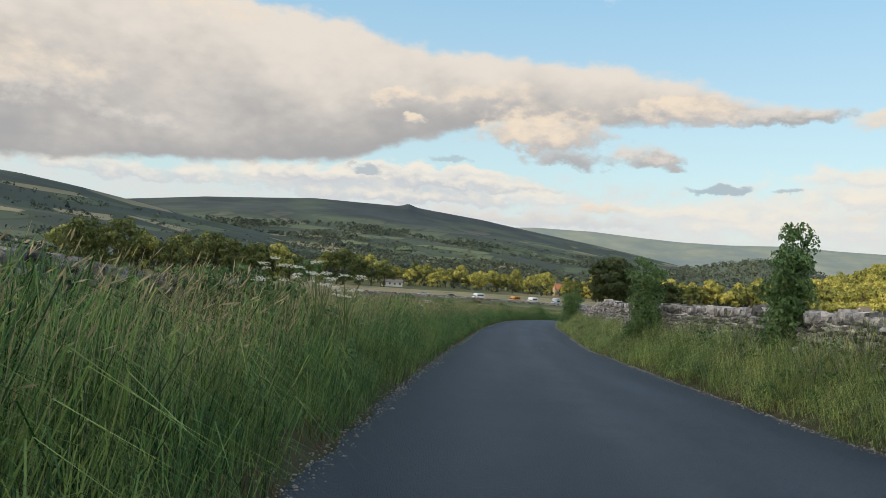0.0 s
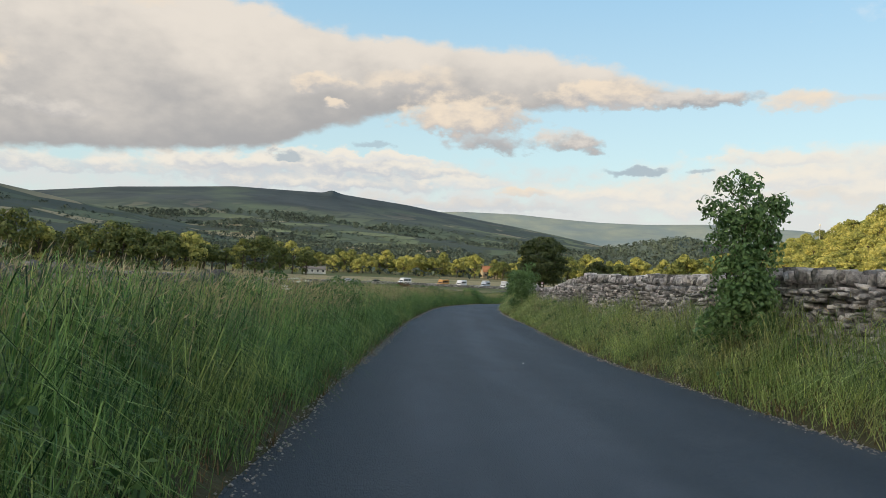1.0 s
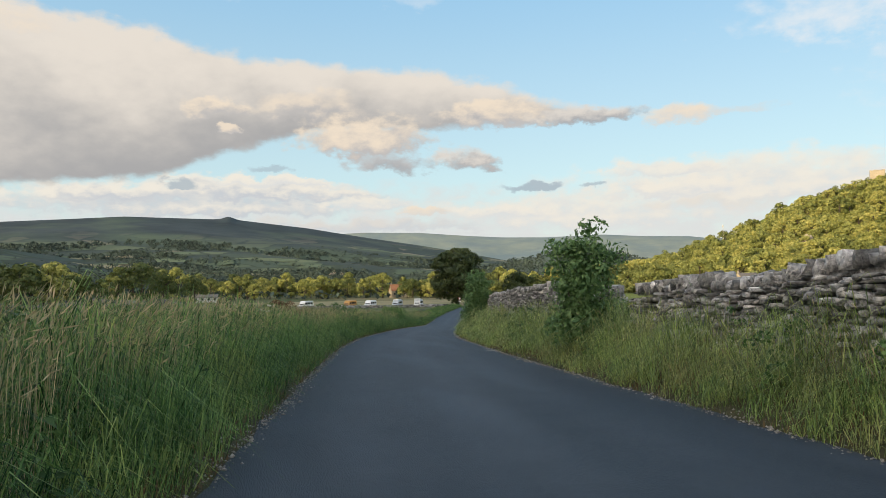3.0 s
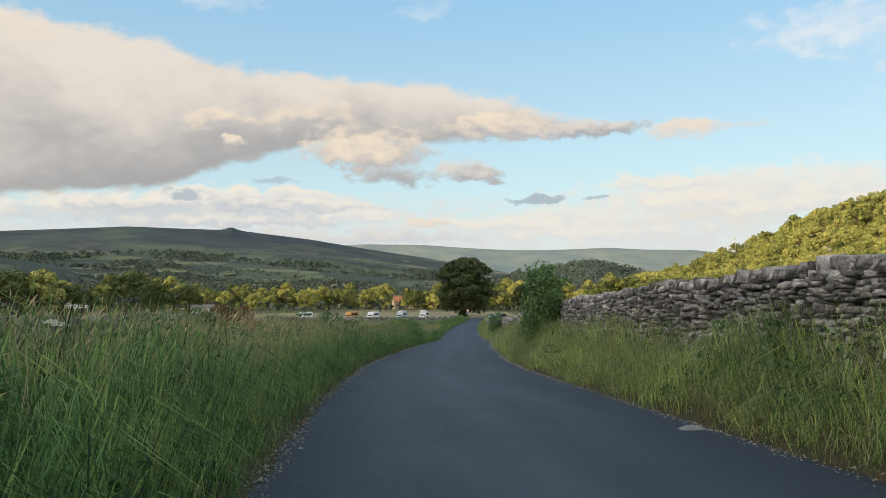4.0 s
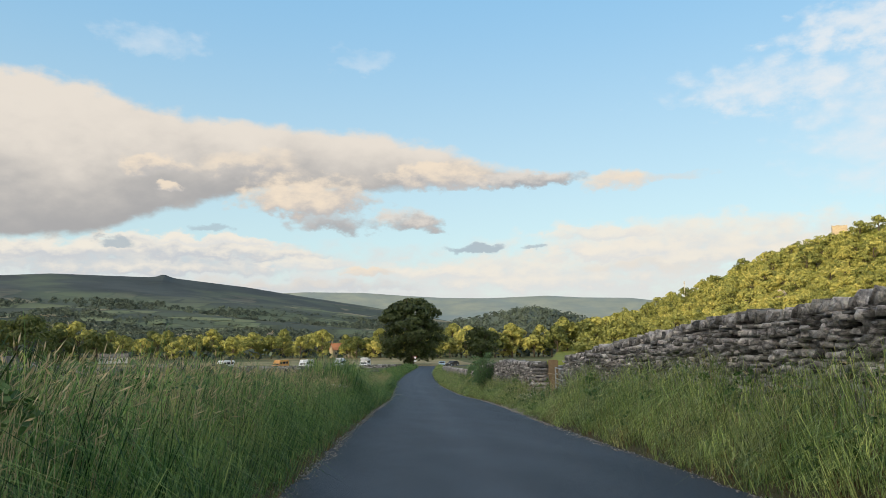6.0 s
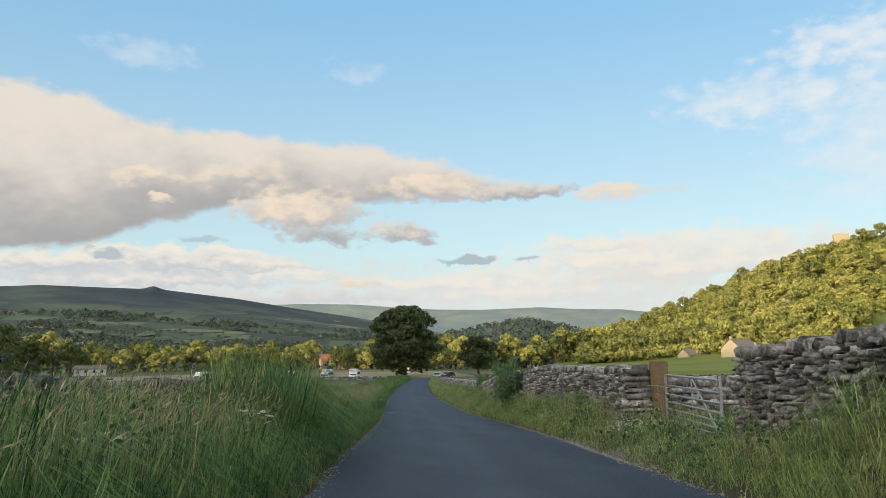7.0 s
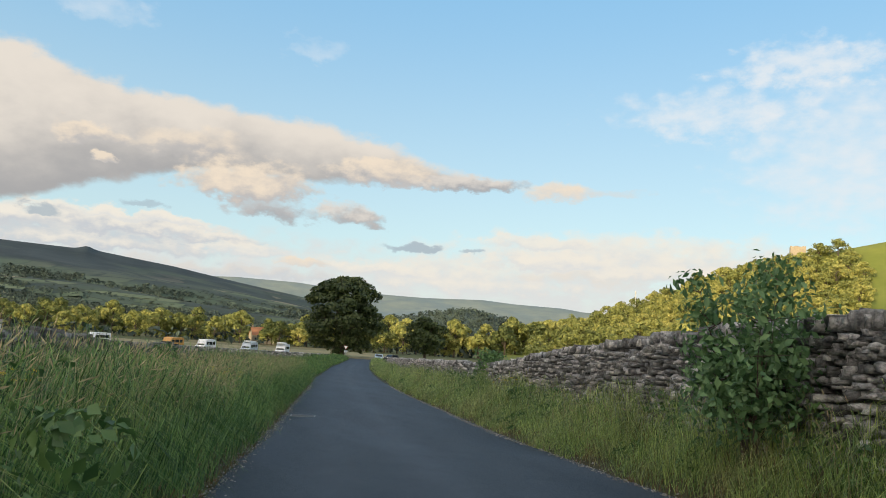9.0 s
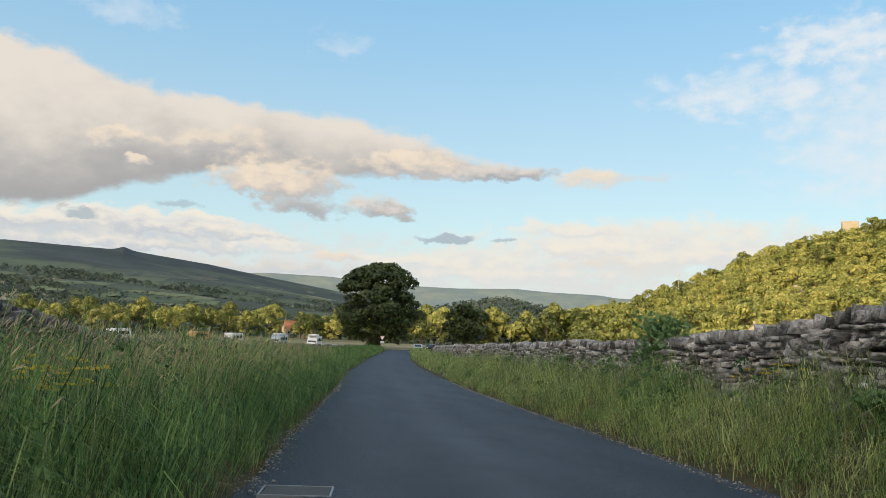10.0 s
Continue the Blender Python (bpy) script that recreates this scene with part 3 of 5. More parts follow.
def build_hills():
    hill("moor_hill", "long moor hillside tinted for haze with a rocky knoll on its crest", MID, RIDGE_AZ, RIDGE_EL, 1200, 4100, -0.35, HAZY_MOOR, 0.85, rough=14)
    hill("far_hill", "distant green upland ridge with pale haze in its colour", MID, FAR_AZ, FAR_EL, 3600, 4600, 0.2, HAZY_PASTURE, 0.8, rough=8)
    hill("side_hill", "green valley side with small fields and hedges", MID, [-75, -60, -45, -31, -27.5, -24, -20, -12, -6], [7.5, 6.5, 5.6, 4.62, 4.15, 3.55, 2.8, 1.6, -0.6], 700, 2300, -0.5, HAZY_MOOR, 0.9, rough=8)
    hill("dark_hill", "small dark wooded hill in the valley", MID, [13, 16, 17.9, 20.1, 22.6, 24.3, 26.0, 28.5, 33], [-0.2, 1.0, 1.5, 1.8, 2.35, 2.62, 2.2, 1.5, 0.5], 1000, 1500, -0.4, HAZY_WOOD, 0.8, rough=6)
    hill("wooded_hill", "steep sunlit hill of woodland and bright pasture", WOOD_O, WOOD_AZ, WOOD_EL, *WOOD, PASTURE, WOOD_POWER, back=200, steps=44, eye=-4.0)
    # unseen ridge added behind the lane to keep the evening sun off it
    s = np.array([to_sun.x, to_sun.y]) / math.hypot(to_sun.x, to_sun.y)
    q = np.array([-s[1], s[0]])  # along the ridge
    p = np.arange(-1100, 1100, 20.0)
    w = np.linspace(-1, 1, 15)
    top = np.interp(p, SHADE_P, SHADE_RIDGE)
    P, Wq = np.meshgrid(p, w, indexing="ij")
    D = 620 + Wq * 260
    Z = -14 + (top[:, None] + 14) * np.cos(Wq * math.pi / 2) ** 1.2
    X, Y = s[0] * D + q[0] * P, s[1] * D + q[1] * P
    me = fast_mesh("added_shade_hill", np.stack([X, Y, Z], -1).reshape(-1, 3), grid_faces(len(p), 15), HAZY_MOOR, True)
    tagged(new("added_shade_hill", me), "unseen grassy ridge added west of the lane to shade it", "hill", kind="structure")


def build_slope_fields():
    """Mown and grazed fields on the lower moor slope, each with its own tint."""
    rng = np.random.default_rng(41)
    plots = [(-8.6, 3.3, 0.20, 0.035, 0)]
    for k in range(44):
        plots.append((rng.uniform(-27, 11), rng.uniform(0.9, 2.6), rng.uniform(0.03, 0.42), rng.uniform(0.012, 0.04), 0 if rng.random() < 0.2 else 1))
    for az, width, s0, ds, mown in plots:
        a = np.linspace(az - width / 2, az + width / 2, 12)
        t = np.linspace(s0, s0 + ds, 5)
        A, S = np.meshgrid(a, t, indexing="ij")
        A = A + (S - s0) * rng.uniform(-12, 12)
        R = 1200 + 2900 * S
        E = -0.35 + (np.interp(A, RIDGE_AZ, RIDGE_EL) + 0.35) * S**0.85
        X, Y = MID[0] + R * np.sin(np.radians(A)), MID[1] + R * np.cos(np.radians(A))
        Z = -2.0 + R * np.tan(np.radians(E)) + np.minimum(S * (1 - S) * 4, 1) * 14 * bumps(X, Y, 2900 / 8) + 1.0
        me = fast_mesh("field", np.stack([X, Y, Z], -1).reshape(-1, 3), grid_faces(12, 5), SLOPEHAY if mown == 0 else SLOPEGRASS, True)
        tagged(new("field", me), "pale mown field on the far slope" if mown == 0 else "small green field on the far slope", "field", kind="structure")


SLOPEHAY = material("slope_hay", (0.17, 0.16, 0.10), (0.27, 0.25, 0.16), 1.0, 0.02, 6, randomness=0.2)
SLOPEGRASS = material("slope_grass", (0.055, 0.082, 0.048), (0.105, 0.135, 0.075), 1.0, 0.02, 6, randomness=0.35)
# Far grass paled and blued, so its base colour carries the haze.
HAZY_PASTURE = material("hazed_pasture", (0.13, 0.17, 0.18), (0.24, 0.265, 0.22), 1.0, 0.006, 9, spot=(0.14, 0.185, 0.20), spot_scale=0.004)
# Heights of the added ridge, set from where its shadow must end.
SHADE_P = [-900, -460, -391, -371, -315, -250, -200, -122, 0, 500, 900]
SHADE_RIDGE = [62, 82, 89, 95, 110, 116, 116, 108, 106, 102, 62]
build_ground()
build_hills()
build_slope_fields()


def build_hay_field():
    xs, ys = np.arange(-190, 92, 4.0), np.arange(299, 415, 4.0)
    X, Y = np.meshgrid(xs, ys, indexing="ij")
    X = X + 0.25 * (Y - 299) * (X > -60)
    me = fast_mesh("hay_field", np.stack([X, Y, land(X, Y) + 0.08], -1).reshape(-1, 3), grid_faces(len(xs), len(ys)), HAY, True)
    tagged(new("hay_field", me), "pale mown hay field beyond the valley road", "field", kind="structure")


HAY = material("mown_hay", (0.20, 0.165, 0.085), (0.34, 0.28, 0.155), 0.95, 0.25, 7, 0.3, 3, spot=(0.16, 0.16, 0.07), spot_scale=0.03)
build_hay_field()

# ---- trees and shrubs ----


def leaf_cards(rng, centres, radii, count, size, flat=0.75, droop=0.0, loose=0.45):
    """Small folded leaf sprays spread over the outsides of clumps: arrays of vertices and triangles."""
    centres, radii = np.asarray(centres), np.asarray(radii)
    pick = rng.choice(len(centres), count, p=radii**2 / (radii**2).sum())
    d = rng.normal(size=(count, 3))
    d /= np.linalg.norm(d, axis=1, keepdims=True)
    d[:, 2] = np.where((d[:, 2] < -0.35) & (rng.random(count) < 0.7), -d[:, 2], d[:, 2])
    at = centres[pick] + d * radii[pick, None] * (rng.uniform(0.72, 1.05, count)[:, None]) * [1, 1, flat]
    out = d + rng.normal(scale=loose, size=(count, 3))
    out /= np.linalg.norm(out, axis=1, keepdims=True)
    side = np.cross(out, rng.normal(size=(count, 3)))
    side /= np.linalg.norm(side, axis=1, keepdims=True)
    along = np.cross(out, side)
    along[:, 2] -= droop
    s = (np.broadcast_to(size, len(centres))[pick] * rng.uniform(0.6, 1.4, count))[:, None]
    a, b = at - along * s, at + along * s
    c, e = at + side * s * 0.62 + out * s * 0.25, at - side * s * 0.62 + out * s * 0.25
    v = np.stack([a, c, b, e], 1).reshape(-1, 3)
    i = np.arange(count)[:, None] * 4
    return v, np.concatenate([i + [0, 1, 2], i + [0, 2, 3]], 0)


def limbs(bm, rng, base, height, r, spread, n, sides=7):
    top = Vector((base[0] + rng.uniform(-0.3, 0.3), base[1] + rng.uniform(-0.3, 0.3), base[2] + height))
    mid = Vector(base).lerp(top, 0.5) + Vector((rng.uniform(-0.2, 0.2), rng.uniform(-0.2, 0.2), 0))
    rod(bm, base, mid, r, r * 0.72, sides)
    rod(bm, mid, top, r * 0.72, r * 0.3, sides)
    for k in range(n):
        t = rng.uniform(0.3, 0.95)
        a = rng.uniform(0, 2 * math.pi)
        p = Vector(base).lerp(top, t)
        e = p + Vector((math.cos(a) * spread * rng.uniform(0.5, 1), math.sin(a) * spread * rng.uniform(0.5, 1), height * rng.uniform(0.15, 0.4)))
        rod(bm, p, e, r * 0.4, r * 0.1, 5)


def tree(name, label, seed, height, width, clear, count, size, mat, lumps=34, group="", shape=1.0, shell=0.0, dome=0.0):
    """A tree at the origin, with a trunk and limbs and a crown of many leaf sprays."""
    rng = np.random.default_rng(seed)
    root = tagged(new(name), label, "tree", group)
    bm = bmesh.new()
    limbs(bm, rng, (0, 0, -0.3), height * 0.72, width * 0.028 + 0.08, width * 0.32, 9)
    part("trunk", bm, BARK, root)
    cz, ch = clear + (height - clear) * 0.5, (height - clear) * 0.5
    centres, radii = [], []
    for k in range(lumps):
        d = rng.normal(size=3)
        d /= np.linalg.norm(d)
        f = rng.uniform(0.45, 0.86)
        if shell and rng.random() < 0.75:
            f = rng.uniform(0.8, 0.9)
        if dome:
            d[2] = abs(d[2]) if rng.random() < 0.6 else d[2]
            f = rng.uniform(0.66, 0.9)
        narrow = 1 - 0.35 * max(d[2], 0) * shape
        centres.append((d[0] * width / 2 * f * narrow, d[1] * width / 2 * f * narrow, cz + d[2] * ch * f))
        radii.append(width * (rng.uniform(0.065, 0.135) if shell else rng.uniform(0.11, 0.19) if dome else rng.uniform(0.11, 0.2)))
    v, f = leaf_cards(rng, centres, radii, count, size, 0.6 if shell else 0.75, loose=0.22 if dome else 0.45)
    part_mesh("crown", fast_mesh("crown", v, f, mat), root)
    return root


def ground_at(x, y, sink=0.05):
    return float(land(np.array(x), np.array(y))) - sink


def build_trees():
    rng = np.random.default_rng(5)
    protos = [tree("tree", "broadleaved tree in full summer leaf in the valley belt", 11 + k, h, w, c, 1250, 0.6, m, 26, "valley trees", dome=1.0) for k, (h, w, c, m) in enumerate([(17, 13.5, 0.3, SUNLIT_LEAF), (14.5, 14, 0.0, SUNLIT_LEAF), (17, 12, 1.2, SUNLIT_LEAF), (11, 13, -0.6, SUNLIT_LEAF), (17, 16, 0.4, SHADED_LEAF), (13, 13, 0.0, SHADED_LEAF)])]
    spots = []
    # belt to the right of the big tree
    for k in range(29):
        a = 16.5 + k * 0.5 + rng.uniform(-0.25, 0.25)
        r = 360 + rng.uniform(-18, 18)
        spots.append((18 + r * math.sin(radians(a)), 112 + r * math.cos(radians(a)), rng.uniform(0.8, 1.12)))
    # belts in the middle of the valley
    for k in range(64):
        a = -6 + k * 0.34 + rng.uniform(-0.3, 0.3)
        r = 440 + rng.uniform(-25, 45)
        spots.append((6 + r * math.sin(radians(a)), 63 + r * math.cos(radians(a)), rng.uniform(0.62, 0.98)))
    for k in range(34):
        a = -27 + k * 0.68 + rng.uniform(-0.3, 0.3)
        r = 400 + rng.uniform(-25, 30)
        spots.append((r * math.sin(radians(a)), r * math.cos(radians(a)), rng.uniform(1.15, 1.42) if a < -12 else rng.uniform(0.9, 1.12)))
    used = set()
    for x, y, s in spots:
        # The left belts mostly take the darker leaf, as if shaded.
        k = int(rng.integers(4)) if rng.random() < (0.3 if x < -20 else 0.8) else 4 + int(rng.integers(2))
        a = math.degrees(math.atan2(x - WOOD_O[0], y - WOOD_O[1]))
        r = math.hypot(x - WOOD_O[0], y - WOOD_O[1])
        z = max(ground_at(x, y), wood_point(a, (r - 150) / 410).z) if 27 < a < 60 else ground_at(x, y)
        m = pose(x, y, z, 0, 0, rng.uniform(0, 360)) @ Matrix.Diagonal((s, s, s, 1))
        if k in used:
            ob = copy_thing(protos[k], m)
            ob.matrix_basis = m
        else:
            used.add(k)
            protos[k].matrix_basis = m
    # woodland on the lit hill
    wood = [tree("woodland_tree", "sunlit broadleaved tree in the hill woodland", 31 + k, h, w, c, 950, 0.5, SUNLIT_LEAF, 28, "hill woodland", dome=1.0) for k, (h, w, c) in enumerate([(9.5, 10.0, -0.6), (11, 11.5, -0.4), (8.5, 9.5, -0.8), (12, 10, -0.2)])]
    used, n, placed, tries = set(), 0, [], 0
    while n < 300:
        a, s = rng.uniform(29.0, 53.0), rng.uniform(0.40, 0.98)
        edge = np.interp(s, [0.4, 0.55, 0.7, 0.85, 1.0], [48.0, 49.2, 51.4, 52.0, 49.6])
        if a > edge:
            continue
        p = wood_point(a, s)
        tries += 1
        if tries > 9000:
            break
        if placed and (np.sum((np.array(placed) - (p.x, p.y)) ** 2, 1) < 38).any():
            continue
        placed.append((p.x, p.y))
        k = int(rng.integers(4))
        sc = rng.uniform(0.85, 1.35)
        m = pose(p.x, p.y, p.z - (1.2 if s < 0.85 else 3.0), 0, 0, rng.uniform(0, 360)) @ Matrix.Diagonal((sc, sc, sc, 1))
        if k in used:
            copy_thing(wood[k], m).matrix_basis = m
        else:
            used.add(k)
            wood[k].matrix_basis = m
        n += 1
    big = tree("sycamore_tree", "huge dark sycamore in full leaf by the junction", 71, 22.5, 23, 0.0, 17000, 0.46, DARKLEAF, 120, shape=0.75, shell=1.0)
    big.matrix_basis = pose(73.5, 318, ground_at(73.5, 318), 0, 0, 40)
    small = tree("sycamore_tree", "smaller dark tree beside the huge sycamore", 73, 12.5, 13, 1.8, 2500, 0.5, DARKLEAF, 36)
    small.matrix_basis = pose(99, 322, ground_at(99, 322))


def build_far_woods():
    """Woods, hedges and single trees too far off to count."""
    rng = np.random.default_rng(9)
    P, R = [], []

    def add(x, y, z, r):
        P.append((x, y, z + r * 0.5))
        R.append(r)

    # valley floor woods
    for k in range(4200):
        a, r = rng.uniform(-34, 34), rng.uniform(520, 1250)
        if bumps(np.array(a * 9.0), np.array(r), 60.0, 2.0) < -0.15:
            continue
        add(MID[0] + r * math.sin(radians(a)), MID[1] + r * math.cos(radians(a)), -12 - max(0, r - 650) * 0.002, rng.uniform(4, 7.5))
    # moor foot, with lines of hedges
    for k in range(17000):
        a, s = rng.uniform(-32, 16), rng.uniform(0, 1) ** 1.6 * 0.62
        if bumps(np.array(a * 20.0), np.array(s * 900), 55.0, 1.0) + rng.normal(scale=0.35) < 0.12 - 0.5 * (s < 0.2):
            continue
        p = hill_point(MID, a, float(np.interp(a, RIDGE_AZ, RIDGE_EL)), 1200, 4100, -0.35, s, 0.85)
        add(*p, rng.uniform(3, 6.5) * (0.8 + s))
    for k in range(3000):
        a, s = rng.uniform(-34, -10), rng.uniform(0, 1) ** 1.3 * 0.85
        if bumps(np.array(a * 20.0), np.array(s * 600), 40.0, 4.0) + rng.normal(scale=0.35) < 0.15:
            continue
        p = hill_point(MID, a, float(np.interp(a, [-75, -60, -45, -31, -27.5, -24, -20, -12, -6], [7.5, 6.5, 5.6, 4.62, 4.15, 3.55, 2.8, 1.6, -0.6])), 700, 2300, -0.5, s)
        add(*p, rng.uniform(2.5, 5.5))
    # undergrowth and hedges at the feet of the belts
    for k in range(520):
        a, r = rng.uniform(-28, 26), rng.uniform(395, 520)
        x, y = MID[0] + r * math.sin(radians(a)), MID[1] - 10 + r * math.cos(radians(a))
        add(x, y, ground_at(x, y), rng.uniform(1.6, 3.6))
    # crown of the dark hill
    for k in range(1700):
        a, s = rng.uniform(14, 31), rng.uniform(0.1, 1)
        p = hill_point(MID, a, float(np.interp(a, [13, 16, 17.9, 20.1, 22.6, 24.3, 26.0, 28.5, 33], [-0.2, 1.0, 1.5, 1.8, 2.35, 2.62, 2.2, 1.5, 0.5])), 1000, 1500, -0.4, s, 0.8)
        add(*p, rng.uniform(3, 5.5))
    P, R = np.array(P), np.array(R)
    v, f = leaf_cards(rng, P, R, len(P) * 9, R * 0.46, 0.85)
    tagged(new("far_woods", fast_mesh("far_woods", v, f, HAZY_WOOD)), "dark distant woods and hedgerow trees across the valley", "woodland", kind="stuff")



def build_undergrowth():
    """Lower trees and scrub that close the hill woodland."""
    rng = np.random.default_rng(19)
    C, R = [], []
    while len(C) < 950:
        a, s = rng.uniform(29.0, 53.0), rng.uniform(0.38, 1.0)
        if a > np.interp(s, [0.4, 0.55, 0.7, 0.85, 1.0], [48.0, 49.0, 51.0, 51.8, 49.4]):
            continue
        p = wood_point(a, s)
        r = rng.uniform(2.2, 4.2)
        C.append((p.x, p.y, p.z + r * 0.6))
        R.append(r)
    v, f = leaf_cards(rng, C, R, 950 * 90, 0.72)
    tagged(new("undergrowth", fast_mesh("undergrowth", v, f, SUNLIT_LEAF)), "sunlit scrub and young trees filling the hill woodland", "woodland", kind="stuff")


build_trees()
build_undergrowth()
build_far_woods()

# ---- dry-stone walls ----


def slab(rng, face):
    """A split slab: an uneven six-sided outline, drawn in a little at its face."""
    y = [-0.5, rng.uniform(-0.42, -0.22), rng.uniform(0.18, 0.42), 0.5, rng.uniform(0.2, 0.45), rng.uniform(-0.45, -0.2)]
    z = [rng.uniform(-0.22, 0.25), rng.uniform(0.36, 0.5), rng.uniform(0.34, 0.5), rng.uniform(-0.25, 0.22), rng.uniform(-0.5, -0.38), rng.uniform(-0.5, -0.36)]
    ring = np.stack([np.zeros(6), y, z], -1)
    v = [ring * rng.uniform(0.8, 0.93) + [-0.5, 0, 0] + rng.normal(scale=(0.07, 0.03, 0.03), size=(6, 3))]
    if face:
        v.append(ring + [-0.34, 0, 0] + rng.normal(scale=(0.04, 0.02, 0.02), size=(6, 3)))
    v.append(ring * 0.95 + [0.5, 0, 0] + rng.normal(scale=0.03, size=(6, 3)))
    rings = len(v)
    f = [(0, i, i + 1) for i in range(1, 5)] + [(rings * 6 - 6, rings * 6 - 5 + i, rings * 6 - 6 + i) for i in range(1, 5)]
    for r in range(rings - 1):
        for i in range(6):
            p, q = r * 6 + i, r * 6 + (i + 1) % 6
            f += [(p, p + 6, q + 6), (p, q + 6, q)]
    return np.concatenate(v), np.array(f)


def stone_shapes(n, seed):
    """Unit stones with knocked-off arrises, for the walls that the lane passes."""
    rng = np.random.default_rng(seed)
    made = [slab(rng, True) for k in range(n)]
    return [v for v, f in made], made[0][1]


STONES, STONE_TRI = stone_shapes(24, 3)


def plain_stones(n, seed):
    """Cheaper rough blocks for the walls that stay far off or half hidden."""
    rng = np.random.default_rng(seed)
    made = [slab(rng, False) for k in range(n)]
    return [v for v, f in made], made[0][1]


ROUGH, ROUGH_TRI = plain_stones(24, 5)


def course_stones(rng, y0, y1, offset, base, top, lean=0.10, course=(0.042, 0.098), length=(0.07, 0.30), sign=1, cope=(0.06, 0.2, 0.18, 0.34), depth=(0.36, 0.46)):
    """Stones of one wall as (matrix, shape) rows: courses on both faces, hearting hidden, and tall copes set on edge."""
    rows = []

    def place(y, d, z, sx, sy, sz, tilt=0.0, spin=0.0):
        x = wall_line(y, sign, offset + d)
        slope = wall_line(y + 0.5, sign, 0) - wall_line(y - 0.5, sign, 0)
        heading = -math.degrees(math.atan(slope))
        m = pose(float(x), float(y), float(z), tilt, rng.normal(scale=3), heading + spin + (0 if sign > 0 else 180)) @ Matrix.Diagonal((sx, sy, sz, 1))
        rows.append((m, int(rng.integers(len(STONES)))))

    for face in (-1, 1):
        z = 0.0
        while z < 1.75:
            h = rng.uniform(*course) * (1.3 if z < 0.3 else 1.0)
            y = y0 + rng.uniform(0, 0.3)
            while y < y1:
                l = rng.uniform(*length)
                high = top(y)
                if z + h < high + 0.03:
                    g = base(y)
                    d = face * (0.24 - lean * z / 1.3) + rng.normal(scale=0.042)
                    big = rng.random() < 0.16
                    tall = h * (rng.uniform(1.3, 1.8) if big else rng.uniform(0.68, 1.15))
                    if face < 0 or z > high - 0.5:
                        place(y + l / 2, d, g + z + h / 2 - 0.12 + 0.05 * bumps(np.array(y), np.array(z * 3), 0.9, z) + rng.normal(scale=0.02), rng.uniform(0.22, 0.34) + 0.03 * big, l * rng.uniform(0.76, 0.97), tall, rng.normal(scale=9.0), rng.normal(scale=12))
                y += l + 0.008
            z += h
    y = y0
    while y < y1:
        w, h = rng.uniform(*cope[:2]), rng.uniform(*cope[2:])
        place(y + w / 2, rng.normal(scale=0.02), base(y) + top(y) + h / 2 - 0.14, rng.uniform(*depth), w, h, rng.normal(scale=12) + 8, rng.normal(scale=9))
        y += w * rng.uniform(0.98, 1.2)
    return rows


def core(y0, y1, offset, base, top, sign=1):
    """The packed middle of a wall."""
    ys = np.arange(y0, y1 + 0.1, 0.5)
    ys = ys[ys < y1 - 0.15]
    prof = [(-0.11, -0.3), (-0.06, 1.0), (0.06, 1.0), (0.11, -0.3)]
    v = []
    for y in ys:
        for d, t in prof:
            v.append((wall_line(y, sign, offset + d), y, base(y) + (top(y) * t if t > 0 else t)))
    n = len(ys)
    f = [(i * 4 + a, i * 4 + a + 1, i * 4 + a + 5, i * 4 + a + 4) for i in range(n - 1) for a in range(3)] + [(0, 1, 2, 3), (n * 4 - 1, n * 4 - 2, n * 4 - 3, n * 4 - 4)]
    return mesh("core", v, f, STONE)


def stone_wall(name, label, rows, core_me, near, group="lane walls"):
    """A wall of stones: 300 within the near stretch are objects of their own, the rest one joined part."""
    root = tagged(new(name), label, "stone wall", group, kind="structure")
    part_mesh("core", core_me, root)
    single = [k for k, (m, s) in enumerate(rows) if near[0] <= m.translation.y <= near[1]][:300]
    chosen = set(single)
    shapes = [fast_mesh("stone", v, STONE_TRI, STONE) for v in STONES]
    PENDING.append((root, shapes, [rows[k] for k in single]))
    V, F, n = [], [], 0
    for k, (m, s) in enumerate(rows):
        if k in chosen:
            continue
        a = np.array(m)
        shape, tri = ROUGH[s], ROUGH_TRI
        V.append(shape @ a[:3, :3].T + a[:3, 3])
        F.append(tri + n)
        n += len(shape)
    if V:
        tagged(part_mesh("stones", fast_mesh("stones", np.concatenate(V), np.concatenate(F), STONE), root), kind="stuff")
    return root


PENDING = []
# height of the wall over the road, along it
TOP_Y = [6, 14, 20, 30, 42, 46, 51, 56, 60, 64, 82, 86, 89, 96, 107, 115, 119, 123, 136, 142, 148, 158, 205]
TOP_H = [1.75, 1.8, 1.92, 2.05, 2.34, 2.15, 1.85, 1.8, 1.95, 2.2, 2.2, 2.0, 2.25, 2.26, 1.97, 1.92, 2.12, 2.3, 2.34, 2.16, 1.82, 1.9, 1.9]


